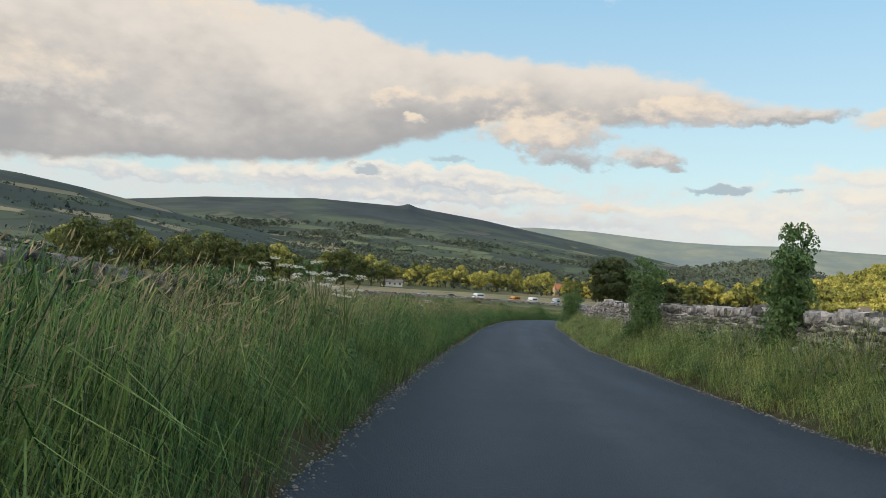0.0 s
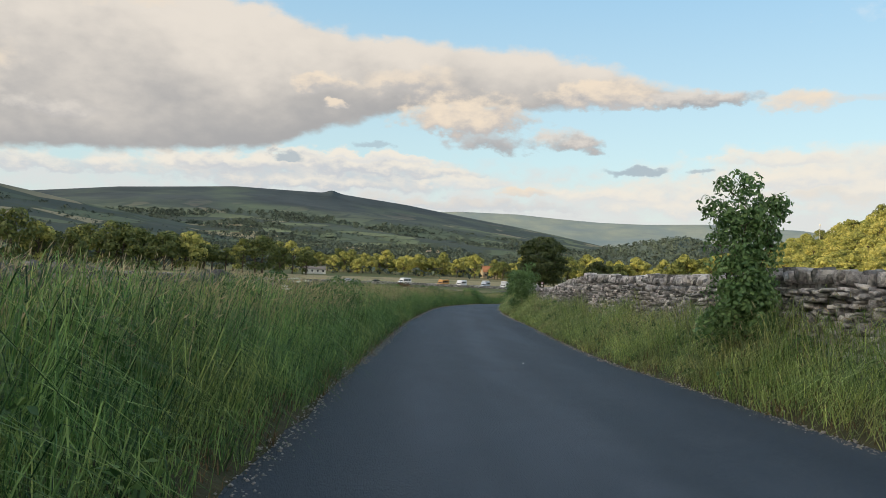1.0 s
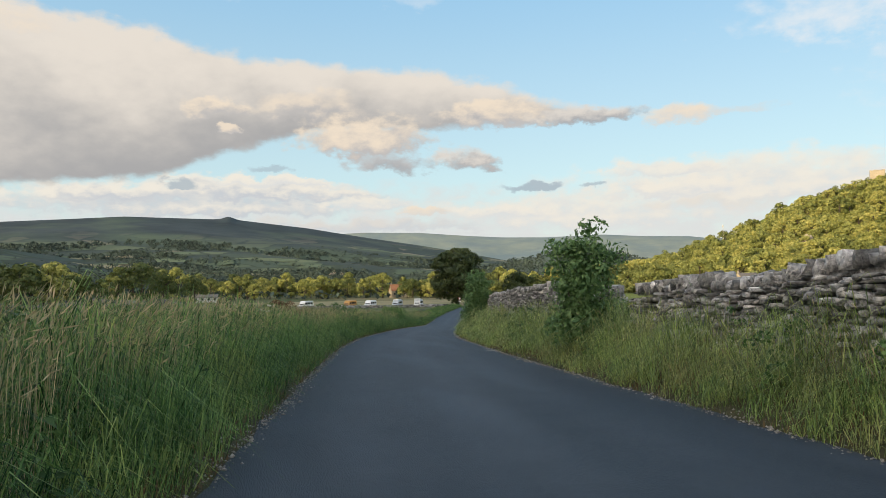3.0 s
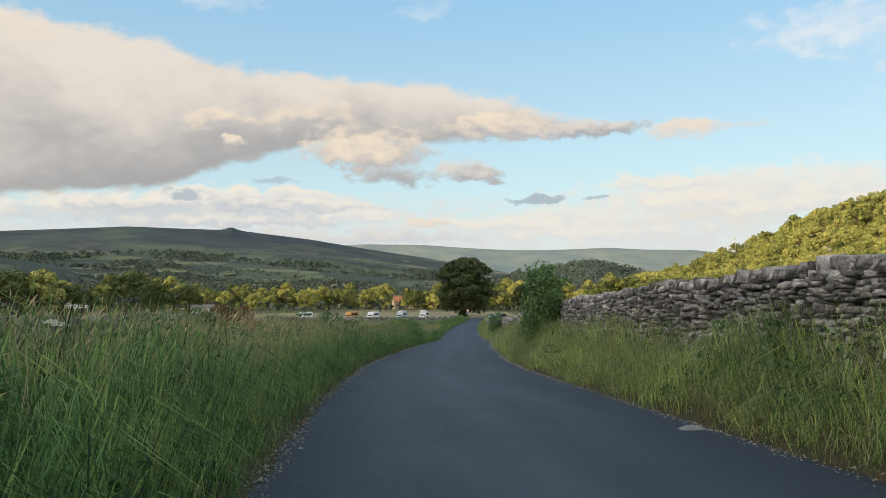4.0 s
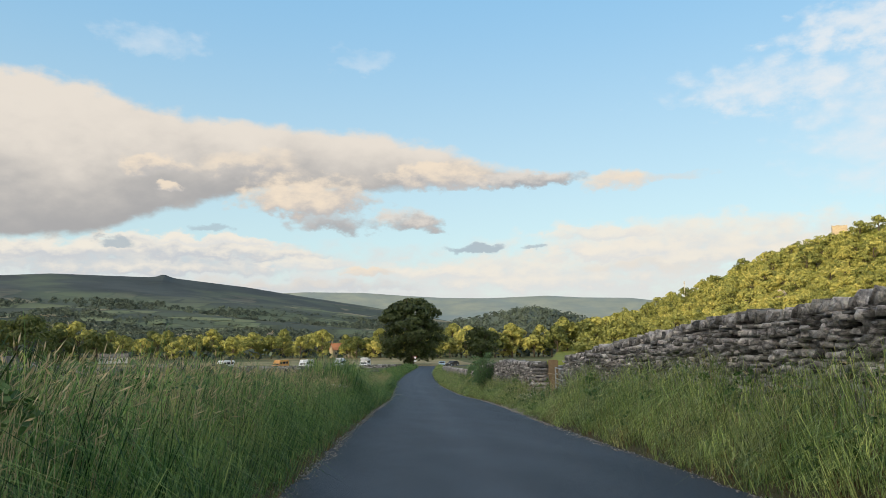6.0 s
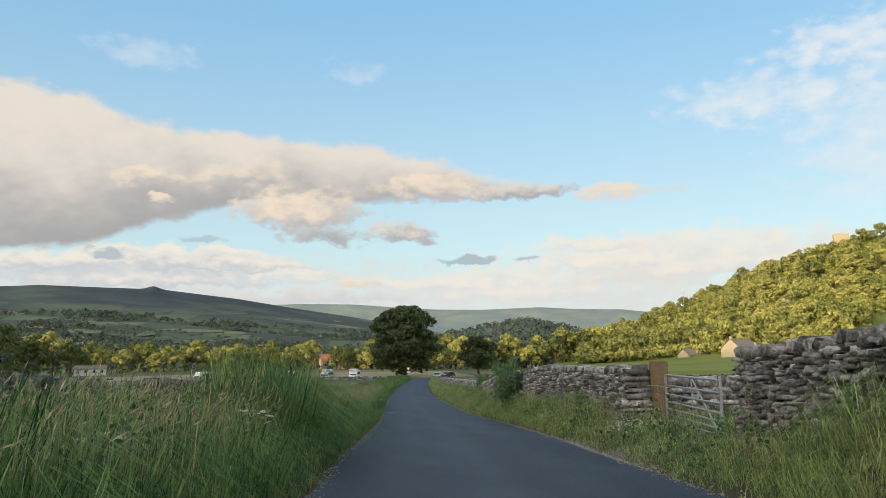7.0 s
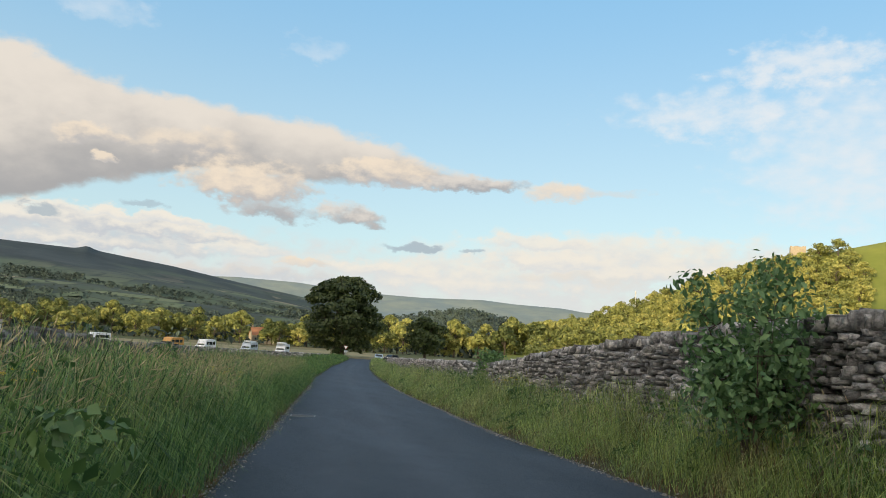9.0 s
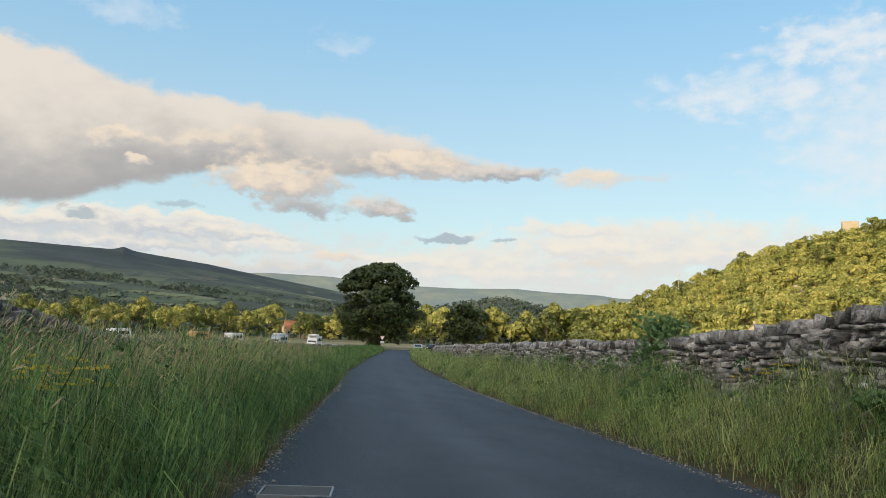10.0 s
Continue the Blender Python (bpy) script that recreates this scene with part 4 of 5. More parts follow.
def build_walls():
    rng = np.random.default_rng(21)

    def base_r(y):
        return float(road_z(y)) + 0.58 - 0.27 * float(gate_dip(y))

    def top_r(y):
        return float(np.interp(y, TOP_Y, TOP_H)) - 0.75 + 0.27 * float(gate_dip(y)) + 0.05 * float(bumps(np.array(y), np.array(3.0), 1.1))

    for y0, y1, near, course, length, cope in (
        (6, 56.5, (42, 47), (0.06, 0.12), (0.09, 0.26), (0.07, 0.2, 0.18, 0.34)),
        (58.5, 106.8, (84, 89), (0.05, 0.105), (0.07, 0.20), (0.05, 0.15, 0.15, 0.28)),
        (112.6, 205, (119, 124), (0.055, 0.115), (0.08, 0.21), (0.07, 0.18, 0.18, 0.30)),
    ):
        rows = course_stones(rng, y0, y1, WALL_R, base_r, top_r, course=course, length=length, cope=cope)
        if y0 > 100:  # squared blocks close the end by the gatepost
            z = -0.1
            while z < top_r(y0) - 0.1:
                h = rng.uniform(0.10, 0.2)
                rows.append((pose(float(wall_line(y0, 1, WALL_R)), y0 + 0.06, base_r(y0) + z + h / 2, rng.normal(scale=2), rng.normal(scale=2), -15 + rng.normal(scale=5)) @ Matrix.Diagonal((rng.uniform(0.62, 0.74), rng.uniform(0.22, 0.42), h * 0.95, 1)), int(rng.integers(len(STONES)))))
                z += h
        stone_wall("stone_wall", "grey dry-stone wall with upright cope stones along the grass bank", rows, core(y0, y1, WALL_R, base_r, top_r), near)

    def base_l(y):
        return float(road_z(y)) + 0.44

    def top_l(y):
        return float(np.interp(y, [0, 45, 60, 75, 85, 93, 116, 132, 138, 146, 152], [1.08, 1.08, 1.08, 1.10, 1.20, 1.14, 1.26, 1.20, 1.32, 1.25, 1.0]) + 0.14 * bumps(np.array(y), np.array(9.0), 4.0) + 0.08 * bumps(np.array(y), np.array(3.0), 1.1))

    # field wall behind the gate: a straight run seen through the bars
    def base_f(y):
        return float(road_z(y)) + 0.33

    def top_f(y):
        return 1.0

    rows = []
    a, b = Vector((25.0, 113.4)), Vector((30.5, 105.5))
    heading = math.degrees(math.atan2(b.y - a.y, b.x - a.x)) - 90
    z = 0.0
    while z < 1.25:
        h = rng.uniform(0.1, 0.17) if z < 1.0 else 0.28
        s = 0.0
        while s < (b - a).length:
            l = rng.uniform(0.18, 0.42) if z < 1.0 else rng.uniform(0.1, 0.2)
            q = a.lerp(b, s / (b - a).length)
            rows.append((pose(q.x, q.y, base_f(q.y) + z + h / 2 - 0.1, rng.normal(scale=3), rng.normal(scale=3), heading + rng.normal(scale=4)) @ Matrix.Diagonal((0.42, l * 1.04, h * 1.08, 1)), int(rng.integers(len(STONES)))))
            s += l
        z += h
    bm = bmesh.new()
    mid = a.lerp(b, 0.5)
    box(bm, -0.14, 0.14, -(b - a).length / 2, (b - a).length / 2, -0.2, 0.95)
    bmesh.ops.transform(bm, matrix=pose(mid.x, mid.y, base_f(mid.y), 0, 0, heading), verts=bm.verts[:])
    me = bpy.data.meshes.new("core")
    bm.to_mesh(me)
    bm.free()
    me.materials.append(STONE)
    stone_wall("stone_wall", "grey dry-stone field wall behind the steel gate", rows, me, (-9, -8))
    rows = course_stones(rng, -4, 200, WALL_L, base_l, top_l, course=(0.07, 0.14), length=(0.10, 0.30), sign=-1, cope=(0.07, 0.2, 0.12, 0.26), depth=(0.18, 0.36))
    stone_wall("stone_wall", "tumbled grey dry-stone wall half hidden by tall grass", rows, core(-4, 200, WALL_L, base_l, top_l, -1), (20, 27))


build_walls()

# ---- verges: grass, seed heads, chippings ----


def blades(rng, x, y, z, height, width, lean_dir, lean):
    """Arched grass blades as arrays: five vertices and three triangles each."""
    n = len(x)
    base = np.stack([x, y, z], -1)
    out = np.stack([np.cos(lean_dir), np.sin(lean_dir), 0 * lean_dir], -1)
    face = rng.uniform(0, 2 * math.pi, n)
    side = np.stack([np.cos(face), np.sin(face), 0 * face], -1) * width[:, None] / 2
    up = np.array([0, 0, 1.0])
    mid = base + out * (lean * height * 0.32)[:, None] + up * (height * 0.70)[:, None]
    tip = base + out * (lean * height * 1.12)[:, None] + up * (height * (1 - 0.48 * lean**1.5 - 0.45 * lean * rng.random(n)))[:, None]
    v = np.stack([base - side, base + side, mid - side * 0.8, mid + side * 0.8, tip], 1).reshape(-1, 3)
    i = np.arange(n)[:, None] * 5
    return v, np.concatenate([i + [0, 1, 3], i + [0, 3, 2], i + [2, 3, 4]], 0)


def joined(name, pieces, mat):
    V, F, n = [], [], 0
    for v, f in pieces:
        V.append(v)
        F.append(f + n)
        n += len(v)
    me = bpy.data.meshes.new(name)
    v, f = np.concatenate(V).astype(np.float32), np.concatenate(F).astype(np.int32)
    me.vertices.add(len(v))
    me.vertices.foreach_set("co", v.ravel())
    me.loops.add(len(f) * 3)
    me.loops.foreach_set("vertex_index", f.ravel())
    me.polygons.add(len(f))
    me.polygons.foreach_set("loop_start", np.arange(len(f), dtype=np.int32) * 3)
    me.materials.append(mat)
    me.update(calc_edges=True)
    return me


def verge(rng, sign, tufts, per, e_range, y_range, tall, width=(0.004, 0.011), spread=0.10, power=1.0, wind=0.2, leafy=0.45):
    """Tufted grass on one side of the lane; tall(e) gives the height over the distance from the edge."""
    y = rng.uniform(*y_range, tufts)
    e = e_range[0] + (e_range[1] - e_range[0]) * rng.random(tufts) ** power
    e = e + 0.12 * bumps(y, e * 0, 0.7)
    h = tall(e) * (1 + 0.36 * bumps(y, e, 1.1, 1.0) + 0.16 * bumps(y, e, 5.0, 2.0)) * rng.uniform(0.65, 1.3, tufts)
    h = np.minimum(h, tall(e) * 1.35)
    if sign > 0:
        h = h * np.interp(y, [103, 105.5, 111, 113, 116], [1, 0.3, 0.35, 0.6, 0.9])
    d = rng.normal(wind, 1.1, tufts) + 1.3 * bumps(y, e, 2.2, 3.0)
    lean = np.clip(rng.normal(0.85, 0.25, tufts) + 0.3 * bumps(y, e, 1.3, 4.0), 0.1, 0.95)
    k = np.repeat(np.arange(tufts), per)
    n = len(k)
    yy = y[k] + rng.normal(scale=spread, size=n)
    ee = np.maximum(e[k] + rng.normal(scale=spread, size=n), e_range[0] - 0.05)
    xx = road_x(yy) + sign * (half_width(yy) + ee)
    hh = h[k] * rng.uniform(0.28, 1.1, n)
    # most blades are leaves that leave their stem some way up and arch over
    up = np.where(rng.random(n) < leafy, h[k] * rng.uniform(0.0, 0.72, n), 0)
    hh = np.where(up > 0, np.minimum(hh, h[k] - up) * rng.uniform(0.55, 1.0, n) + 0.06, hh)
    return blades(rng, xx, yy, land(xx, yy) - 0.02 + up, hh, rng.uniform(*width, n), d[k] + rng.normal(scale=1.0, size=n), np.clip(lean[k] + rng.normal(scale=0.3, size=n), 0.05, 1.15))


def seed_stalks(rng, sign, n, e_range, y_range, height):
    y = rng.uniform(*y_range, n)
    e = rng.uniform(*e_range, n)
    keep = bumps(y, e, 3.0, 6.0) + rng.normal(scale=0.4, size=n) > -0.1
    y, e = y[keep], e[keep]
    n = len(y)
    x = road_x(y) + sign * (half_width(y) + e)
    h = rng.uniform(*height, n)
    d = rng.normal(0.3 if sign < 0 else 3.2, 1.0, n)
    v, f = blades(rng, x, y, land(x, y), h, np.full(n, 0.005), d, rng.uniform(0.05, 0.4, n))
    tip = v.reshape(n, 5, 3)[:, 4]
    below = v.reshape(n, 5, 3)[:, 2:4].mean(1)
    ax = tip - below
    ax /= np.linalg.norm(ax, axis=1, keepdims=True)
    s = np.cross(ax, rng.normal(size=(n, 3)))
    s /= np.linalg.norm(s, axis=1, keepdims=True)
    L = rng.uniform(0.07, 0.15, n)[:, None]
    w = rng.uniform(0.003, 0.008, n)[:, None]
    hv = np.stack([tip - ax * L * 0.5, tip + s * w, tip + ax * L * 0.5, tip - s * w], 1).reshape(-1, 3)
    i = np.arange(n)[:, None] * 4
    return [(v, f), (hv, np.concatenate([i + [0, 1, 2], i + [0, 2, 3]], 0))]


def build_verges():
    rng = np.random.default_rng(77)

    def tall_l(e):
        return np.interp(e, [0, 0.25, 0.8, 1.6, 4.0], [0.20, 0.58, 1.02, 1.12, 1.08])

    def tall_r(e):
        return np.interp(e, [0, 0.3, 0.9, 1.7, 2.2], [0.16, 0.42, 0.85, 0.95, 0.85])

    left = [
        verge(rng, -1, 10500, 14, (0.1, 1.6), (-1, 172), tall_l),
        verge(rng, -1, 6500, 12, (1.2, 3.9), (-1, 172), tall_l, (0.008, 0.016)),
        verge(rng, -1, 3000, 12, (2.2, 4.3), (26, 172), lambda e: 1.16 + 0 * e, (0.006, 0.014)),
        verge(rng, -1, 450, 18, (1.9, 3.8), (44, 172), lambda e: 1.5 + 0 * e, (0.007, 0.014), 0.16),
        verge(rng, -1, 520, 16, (0.6, 2.3), (109, 115.5), lambda e: 1.6 + 0 * e, (0.008, 0.015)),
        verge(rng, -1, 2600, 9, (0.2, 3.6), (172, 288), tall_l, (0.02, 0.035), 0.2),
    ]
    tagged(new("grass", joined("grass", left, BLADE)), "tall tangled green roadside grass before the tumbled wall", "grass", kind="stuff")
    right = [
        verge(rng, 1, 8500, 13, (0.12, 1.85), (2, 172), tall_r, wind=3.3),
        verge(rng, 1, 6500, 12, (0.06, 0.8), (2, 172), lambda e: 0.34 + 0.3 * e, wind=3.3),
        verge(rng, 1, 1700, 8, (0.2, 1.8), (172, 288), tall_r, (0.02, 0.035), 0.2, wind=3.3),
        verge(rng, 1, 900, 10, (2.3, 5.0), (106, 116), tall_r, wind=3.3),
    ]
    tagged(new("grass", joined("grass", right, BANKBLADE)), "yellow-green summer grass on the bank below the stone wall", "grass", kind="stuff")
    dry = [verge(rng, 1, 1500, 9, (0.03, 0.4), (2, 172), lambda e: 0.12 + 0.25 * e, (0.006, 0.012), wind=3.3), verge(rng, 1, 1300, 9, (0.2, 0.9), (2, 172), lambda e: 0.25 + 0.3 * e, (0.005, 0.010), wind=3.3), verge(rng, -1, 1500, 8, (0.05, 0.35), (-1, 172), lambda e: 0.10 + 0.25 * e, (0.006, 0.012))]
    tagged(new("dry_grass", joined("dry_grass", dry, DRYBLADE)), "brown withered grass along the asphalt edge", "grass", kind="stuff")
    heads = seed_stalks(rng, -1, 58000, (0.7, 4.0), (-1, 172), (0.85, 1.42)) + seed_stalks(rng, 1, 5500, (0.4, 1.9), (2, 172), (0.5, 1.05))
    tagged(new("seeding_grass", joined("seeding_grass", heads, STALK)), "straw-coloured grass seed heads above the verge", "grass", kind="stuff")
    # docks, nettles and other broad-leaved weeds among the grass
    for sign, n, e_range, size, label in ((-1, 1500, (0.3, 3.6), 1.0, "dark broad-leaved weeds among the tall grass"), (1, 800, (0.25, 1.85), 0.75, "broad-leaved weeds on the bank below the wall")):
        y = rng.uniform(0, 170, n)
        e = rng.uniform(*e_range, n)
        keep = bumps(y, e, 2.2, 7.0) + rng.normal(scale=0.3, size=n) > -0.05
        y, e = y[keep], e[keep]
        x = road_x(y) + sign * (half_width(y) + e)
        tallness = np.interp(e, [0.3, 1.0], [0.35, 1.0]) * rng.uniform(0.45, 1.15, len(y)) * size
        C, R = [], []
        for a, b, z, h in zip(x, y, land(x, y), tallness):
            for q in range(4):
                C.append((a + rng.normal(scale=0.12), b + rng.normal(scale=0.12), z + h * (q + 0.7) / 4))
                R.append(rng.uniform(0.09, 0.2) * size)
        v, f = leaf_cards(rng, C, R, len(C) * 17, 0.034, 0.8, 0.2)
        tagged(new("weeds", fast_mesh("weeds", v, f, WEEDLEAF)), label, "weeds", kind="stuff")
    # loose chippings along both edges
    v0 = np.array([(1, 0, 0), (-1, 0, 0), (0, 1, 0), (0, -1, 0), (0, 0, 1), (0, 0, -1)]) * 0.75
    f0 = np.array([(0, 2, 4), (2, 1, 4), (1, 3, 4), (3, 0, 4), (2, 0, 5), (1, 2, 5), (3, 1, 5), (0, 3, 5)])
    n = 28000
    sign = np.where(rng.random(n) < 0.48, -1, 1)
    y = rng.uniform(-1, 170, n)
    e = rng.normal(0.0, 0.09, n) + 0.10 * bumps(y, y * 0, 3.0) + np.where(sign > 0, -0.05, -0.04)
    apron = rng.random(n) < 0.18  # the worn entry before the gate
    sign, y = np.where(apron, 1, sign), np.where(apron, rng.normal(110.6, 2.0, n), y)
    e = np.where(apron, rng.uniform(-0.1, 0.6, n) * np.exp(-((y - 110.6) / 3.2) ** 2), e)
    x = road_x(y) + sign * (half_width(y) + e)
    size = rng.uniform(0.007, 0.026, n) * np.where(rng.random(n) < 0.08, 2.0, 1.0)
    jig = v0[None] * rng.uniform(0.5, 1.3, (n, 6, 3))
    a = rng.uniform(0, 6.28, n)
    c, s = np.cos(a)[:, None], np.sin(a)[:, None]
    v = np.stack([jig[..., 0] * c - jig[..., 1] * s, jig[..., 0] * s + jig[..., 1] * c, jig[..., 2] * 0.7], -1) * size[:, None, None]
    v = v + np.stack([x, y, np.maximum(land(x, y), road_z(y) - 0.02) + size * 0.25], -1)[:, None]
    f = f0[None] + (np.arange(n) * 6)[:, None, None]
    tagged(new("gravel", fast_mesh("gravel", v.reshape(-1, 3), f.reshape(-1, 3), GRAVEL)), "loose pale stone chippings along the road edge", "gravel", kind="stuff")


DRYBLADE = material("withered_grass", (0.10, 0.062, 0.03), (0.22, 0.15, 0.08), 0.85, 1.5, 4, island=0.35, translucent=0.2)
build_verges()

# ---- shrubs and flowers by the lane ----


def sapling(label, seed, at, height, width, count, leaf, mat, stems=6, category="shrub", low=0.1, fill=0):
    """Several thin stems from one stool, with leaves round each one."""
    rng = np.random.default_rng(seed)
    root = tagged(new("sapling"), label, category)
    root.matrix_basis = pose(at[0], at[1], ground_at(*at))
    centres, radii = [], []
    for k in range(stems):
        a = rng.uniform(0, 2 * math.pi)
        r = width * rng.uniform(0.1, 0.42)
        h = height * rng.uniform(0.72, 0.97)
        bm = bmesh.new()
        last = Vector((0.08 * math.cos(a), 0.08 * math.sin(a), 0))
        for j in range(1, 6):
            t = j / 5
            nxt = Vector((r * t**1.2 * math.cos(a) + rng.normal(scale=0.03), r * t**1.2 * math.sin(a) + rng.normal(scale=0.03), h * t))
            rod(bm, last, nxt, 0.02 * (1.15 - t), 0.02 * (1.0 - t) + 0.003, 6)
            last = nxt
            if t > low:
                for q in range(3):
                    b = rng.uniform(0, 6.28)
                    off = width * 0.24 * rng.uniform(0.4, 1) * (1.15 - 0.6 * t)
                    e = nxt + Vector((math.cos(b) * off, math.sin(b) * off, rng.uniform(-0.05, 0.2)))
                    rod(bm, nxt, e, 0.007, 0.003, 4)
                    centres.append(e[:])
                    radii.append(width * rng.uniform(0.13, 0.22) * (1.1 - 0.45 * t))
        centres.append(last[:])
        radii.append(width * 0.09)
        part("stem", bm, BARK, root)
    # leaves that close the body of the bush
    for k in range(fill):
        t = rng.uniform(max(low, 0.06), 0.86)
        b, off = rng.uniform(0, 6.28), width * 0.36 * math.sqrt(rng.random()) * (1.1 - 0.55 * t)
        centres.append((math.cos(b) * off, math.sin(b) * off, height * t))
        radii.append(width * rng.uniform(0.10, 0.17))
    v, f = leaf_cards(rng, centres, radii, count, leaf, 0.95, 0.3)
    part_mesh("foliage", fast_mesh("foliage", v, f, mat), root)
    return root


def umbel_plant(seed, at, height, mat, label, name="hogweed", heads=5, head=0.07, sign=1):
    rng = np.random.default_rng(seed)
    root = tagged(new(name), label, "wild flower", "roadside flowers")
    root.matrix_basis = pose(at[0], at[1], ground_at(*at))
    bm, tops = bmesh.new(), []
    rod(bm, (0, 0, 0), (0.03, 0.02, height * 0.65), 0.012, 0.008, 6)
    for k in range(heads):
        a = k * 2.4
        r = rng.uniform(0.05, 0.28)
        top = Vector((r * math.cos(a), r * math.sin(a), height * rng.uniform(0.85, 1.05)))
        rod(bm, (0.03, 0.02, height * rng.uniform(0.4, 0.65)), top, 0.006, 0.004, 5)
        tops.append(top)
    part("stem", bm, STEM, root)
    for top in tops:
        c = rng.normal(scale=head * 0.5, size=(26, 3)) * [1, 1, 0.22] + np.array(top)
        v, f = leaf_cards(rng, c, np.full(26, head * 0.16), 150, head * 0.10, 0.5)
        tagged(part_mesh("flower_head", fast_mesh("flower_head", v, f, mat), root), kind="stuff")
    c = rng.normal(scale=0.16, size=(10, 3)) * [1, 1, 0.6] + [0, 0, height * 0.3]
    v, f = leaf_cards(rng, c, np.full(10, 0.09), 130, 0.032)
    part_mesh("foliage", fast_mesh("foliage", v, f, SHRUBLEAF), root)
    return root


def beside(y, e, sign):
    """A place e metres out from the road's edge."""
    return float(road_x(y) + sign * (half_width(y) + e)), float(y)


def bramble(seed, at, size, mat, label):
    rng = np.random.default_rng(seed)
    root = tagged(new("bramble"), label, "shrub")
    root.matrix_basis = pose(at[0], at[1], ground_at(*at))
    c = rng.normal(scale=0.42, size=(26, 3)) * [size, size, size * 0.5] + [0, 0, size * 0.52]
    c[:, 2] = np.clip(c[:, 2], 0.1, size * 1.1)
    bm = bmesh.new()
    for k in range(12):
        rod(bm, (rng.normal(scale=0.1), rng.normal(scale=0.1), 0), c[k], 0.008, 0.004, 5)
    part("stem", bm, BARK, root)
    v, f = leaf_cards(rng, c, np.full(26, 0.2 * size), 2900, 0.040)
    part_mesh("foliage", fast_mesh("foliage", v, f, mat), root)


STEM = material("green_stem", (0.07, 0.10, 0.03), (0.12, 0.15, 0.05), 0.6, 6)
WHITE_FLOWER = material("white_umbel", (0.55, 0.56, 0.48), (0.78, 0.78, 0.70), 0.8, 9, translucent=0.2)
YELLOW_FLOWER = material("yellow_ragwort", (0.55, 0.40, 0.03), (0.75, 0.58, 0.06), 0.8, 9, translucent=0.2)
RUSSET = material("russet_leaf", (0.08, 0.045, 0.02), (0.17, 0.09, 0.04), 0.6, 3, island=0.3, translucent=0.25)


def build_plants():
    sapling("slender leafy elder sapling against the wall", 101, (7.15, 15.4), 2.75, 1.45, 8000, 0.040, SHRUBLEAF, 6, fill=24)
    sapling("tall leafy sapling with bare lower stems at the wall", 102, (6.95, 25.2), 3.0, 1.5, 11000, 0.040, SHRUBLEAF, 8, fill=34)
    sapling("dense dark green sapling in a gap of the wall", 103, (10.2, 57.5), 2.75, 2.0, 8500, 0.05, SHRUBLEAF, 8, fill=30)
    sapling("broad-leaved young sycamore rising over the wall", 104, (14.3, 81.0), 2.8, 2.1, 7500, 0.058, SHRUBLEAF, 8, low=0.0, fill=50)
    sapling("feathery dark green ash sapling over the wall", 105, (27.4, 129.5), 2.45, 2.2, 3600, 0.050, ASHLEAF, 9, low=0.22, fill=4)
    sapling("small bush leaning on the far wall", 106, (33.6, 149.0), 1.7, 1.7, 1800, 0.06, SHRUBLEAF, 6)
    for k, (y, e) in enumerate([(47.3, 1.35), (98.5, 1.2), (101.0, 1.5), (116.5, 1.4), (141.5, 1.5), (147.5, 1.4)]):
        bramble(200 + k, beside(y, e, 1), 0.55, SHRUBLEAF, "low green weeds at the foot of the wall")
    for k, (y, e, s) in enumerate([(9, 3.6, 1.0), (13, 4.6, 0.9), (31, 3.5, 0.9), (55, 3.7, 1.0), (74, 3.6, 1.1), (80.5, 3.4, 1.2), (84, 3.9, 0.9), (92, 3.8, 1.0), (110, 3.4, 0.9), (118, 3.6, 1.0), (141, 3.5, 1.45), (77, 3.5, 1.5), (74.6, 3.5, 1.25), (91.6, 3.5, 1.2), (84.3, 2.0, 1.5), (88, 2.1, 1.0), (127, 2.0, 1.35), (122.5, 2.6, 1.35), (131.5, 3.2, 1.4), (118.5, 3.0, 1.3), (95.5, 3.0, 1.3), (112.4, 1.5, 1.35), (34.5, 1.9, 1.5), (32.5, 2.5, 1.5), (10.8, 2.4, 1.4), (12.8, 2.9, 1.45)]):
        bramble(220 + k, beside(y, e, -1), s, RUSSET if k in (4, 5, 11) else (SHRUBLEAF if k in (17, 19) else WEEDLEAF), "russet dying dock and bramble before the wall" if k in (4, 5, 11) else "green bramble thicket before the tumbled wall")
    for k, (y, e) in enumerate([(8.8, 0.7), (9.3, 1.2), (9.8, 0.55), (10.3, 1.0), (10.8, 0.7), (9.6, 1.5), (11.4, 1.2), (27.5, 1.2), (36, 1.8), (47, 2.4), (48.2, 2.8), (63, 1.6), (104, 1.5), (108, 0.9), (113, 1.2), (122, 1.8), (138, 1.7)]):
        umbel_plant(300 + k, beside(y, e, -1), (1.5 if y < 12 else 1.2 if y < 100 else 0.85) + 0.05 * (k % 4), WHITE_FLOWER, "white flat-topped hogweed in the tall grass")
    for k, (y, e) in enumerate([(142.2, 1.35), (142.6, 1.6), (143.0, 1.3), (143.4, 1.75), (131.0, 1.9)]):
        umbel_plant(330 + k, beside(y, e, -1), 0.95, YELLOW_FLOWER, "yellow ragwort flowering in the verge", "ragwort", 7, 0.06)
    for k, (y, e) in enumerate([(143.8, 1.6), (144.6, 1.5)]):
        umbel_plant(340 + k, beside(y, e, 1), 0.75, YELLOW_FLOWER, "yellow ragwort flowering below the wall", "ragwort", 6, 0.06)
    # daisies below the gatepost
    rng = np.random.default_rng(8)
    n = 80
    y = rng.uniform(110.2, 113.6, n)
    x = np.array([beside(v, e, 1)[0] for v, e in zip(y, rng.uniform(0.5, 1.7, n))])
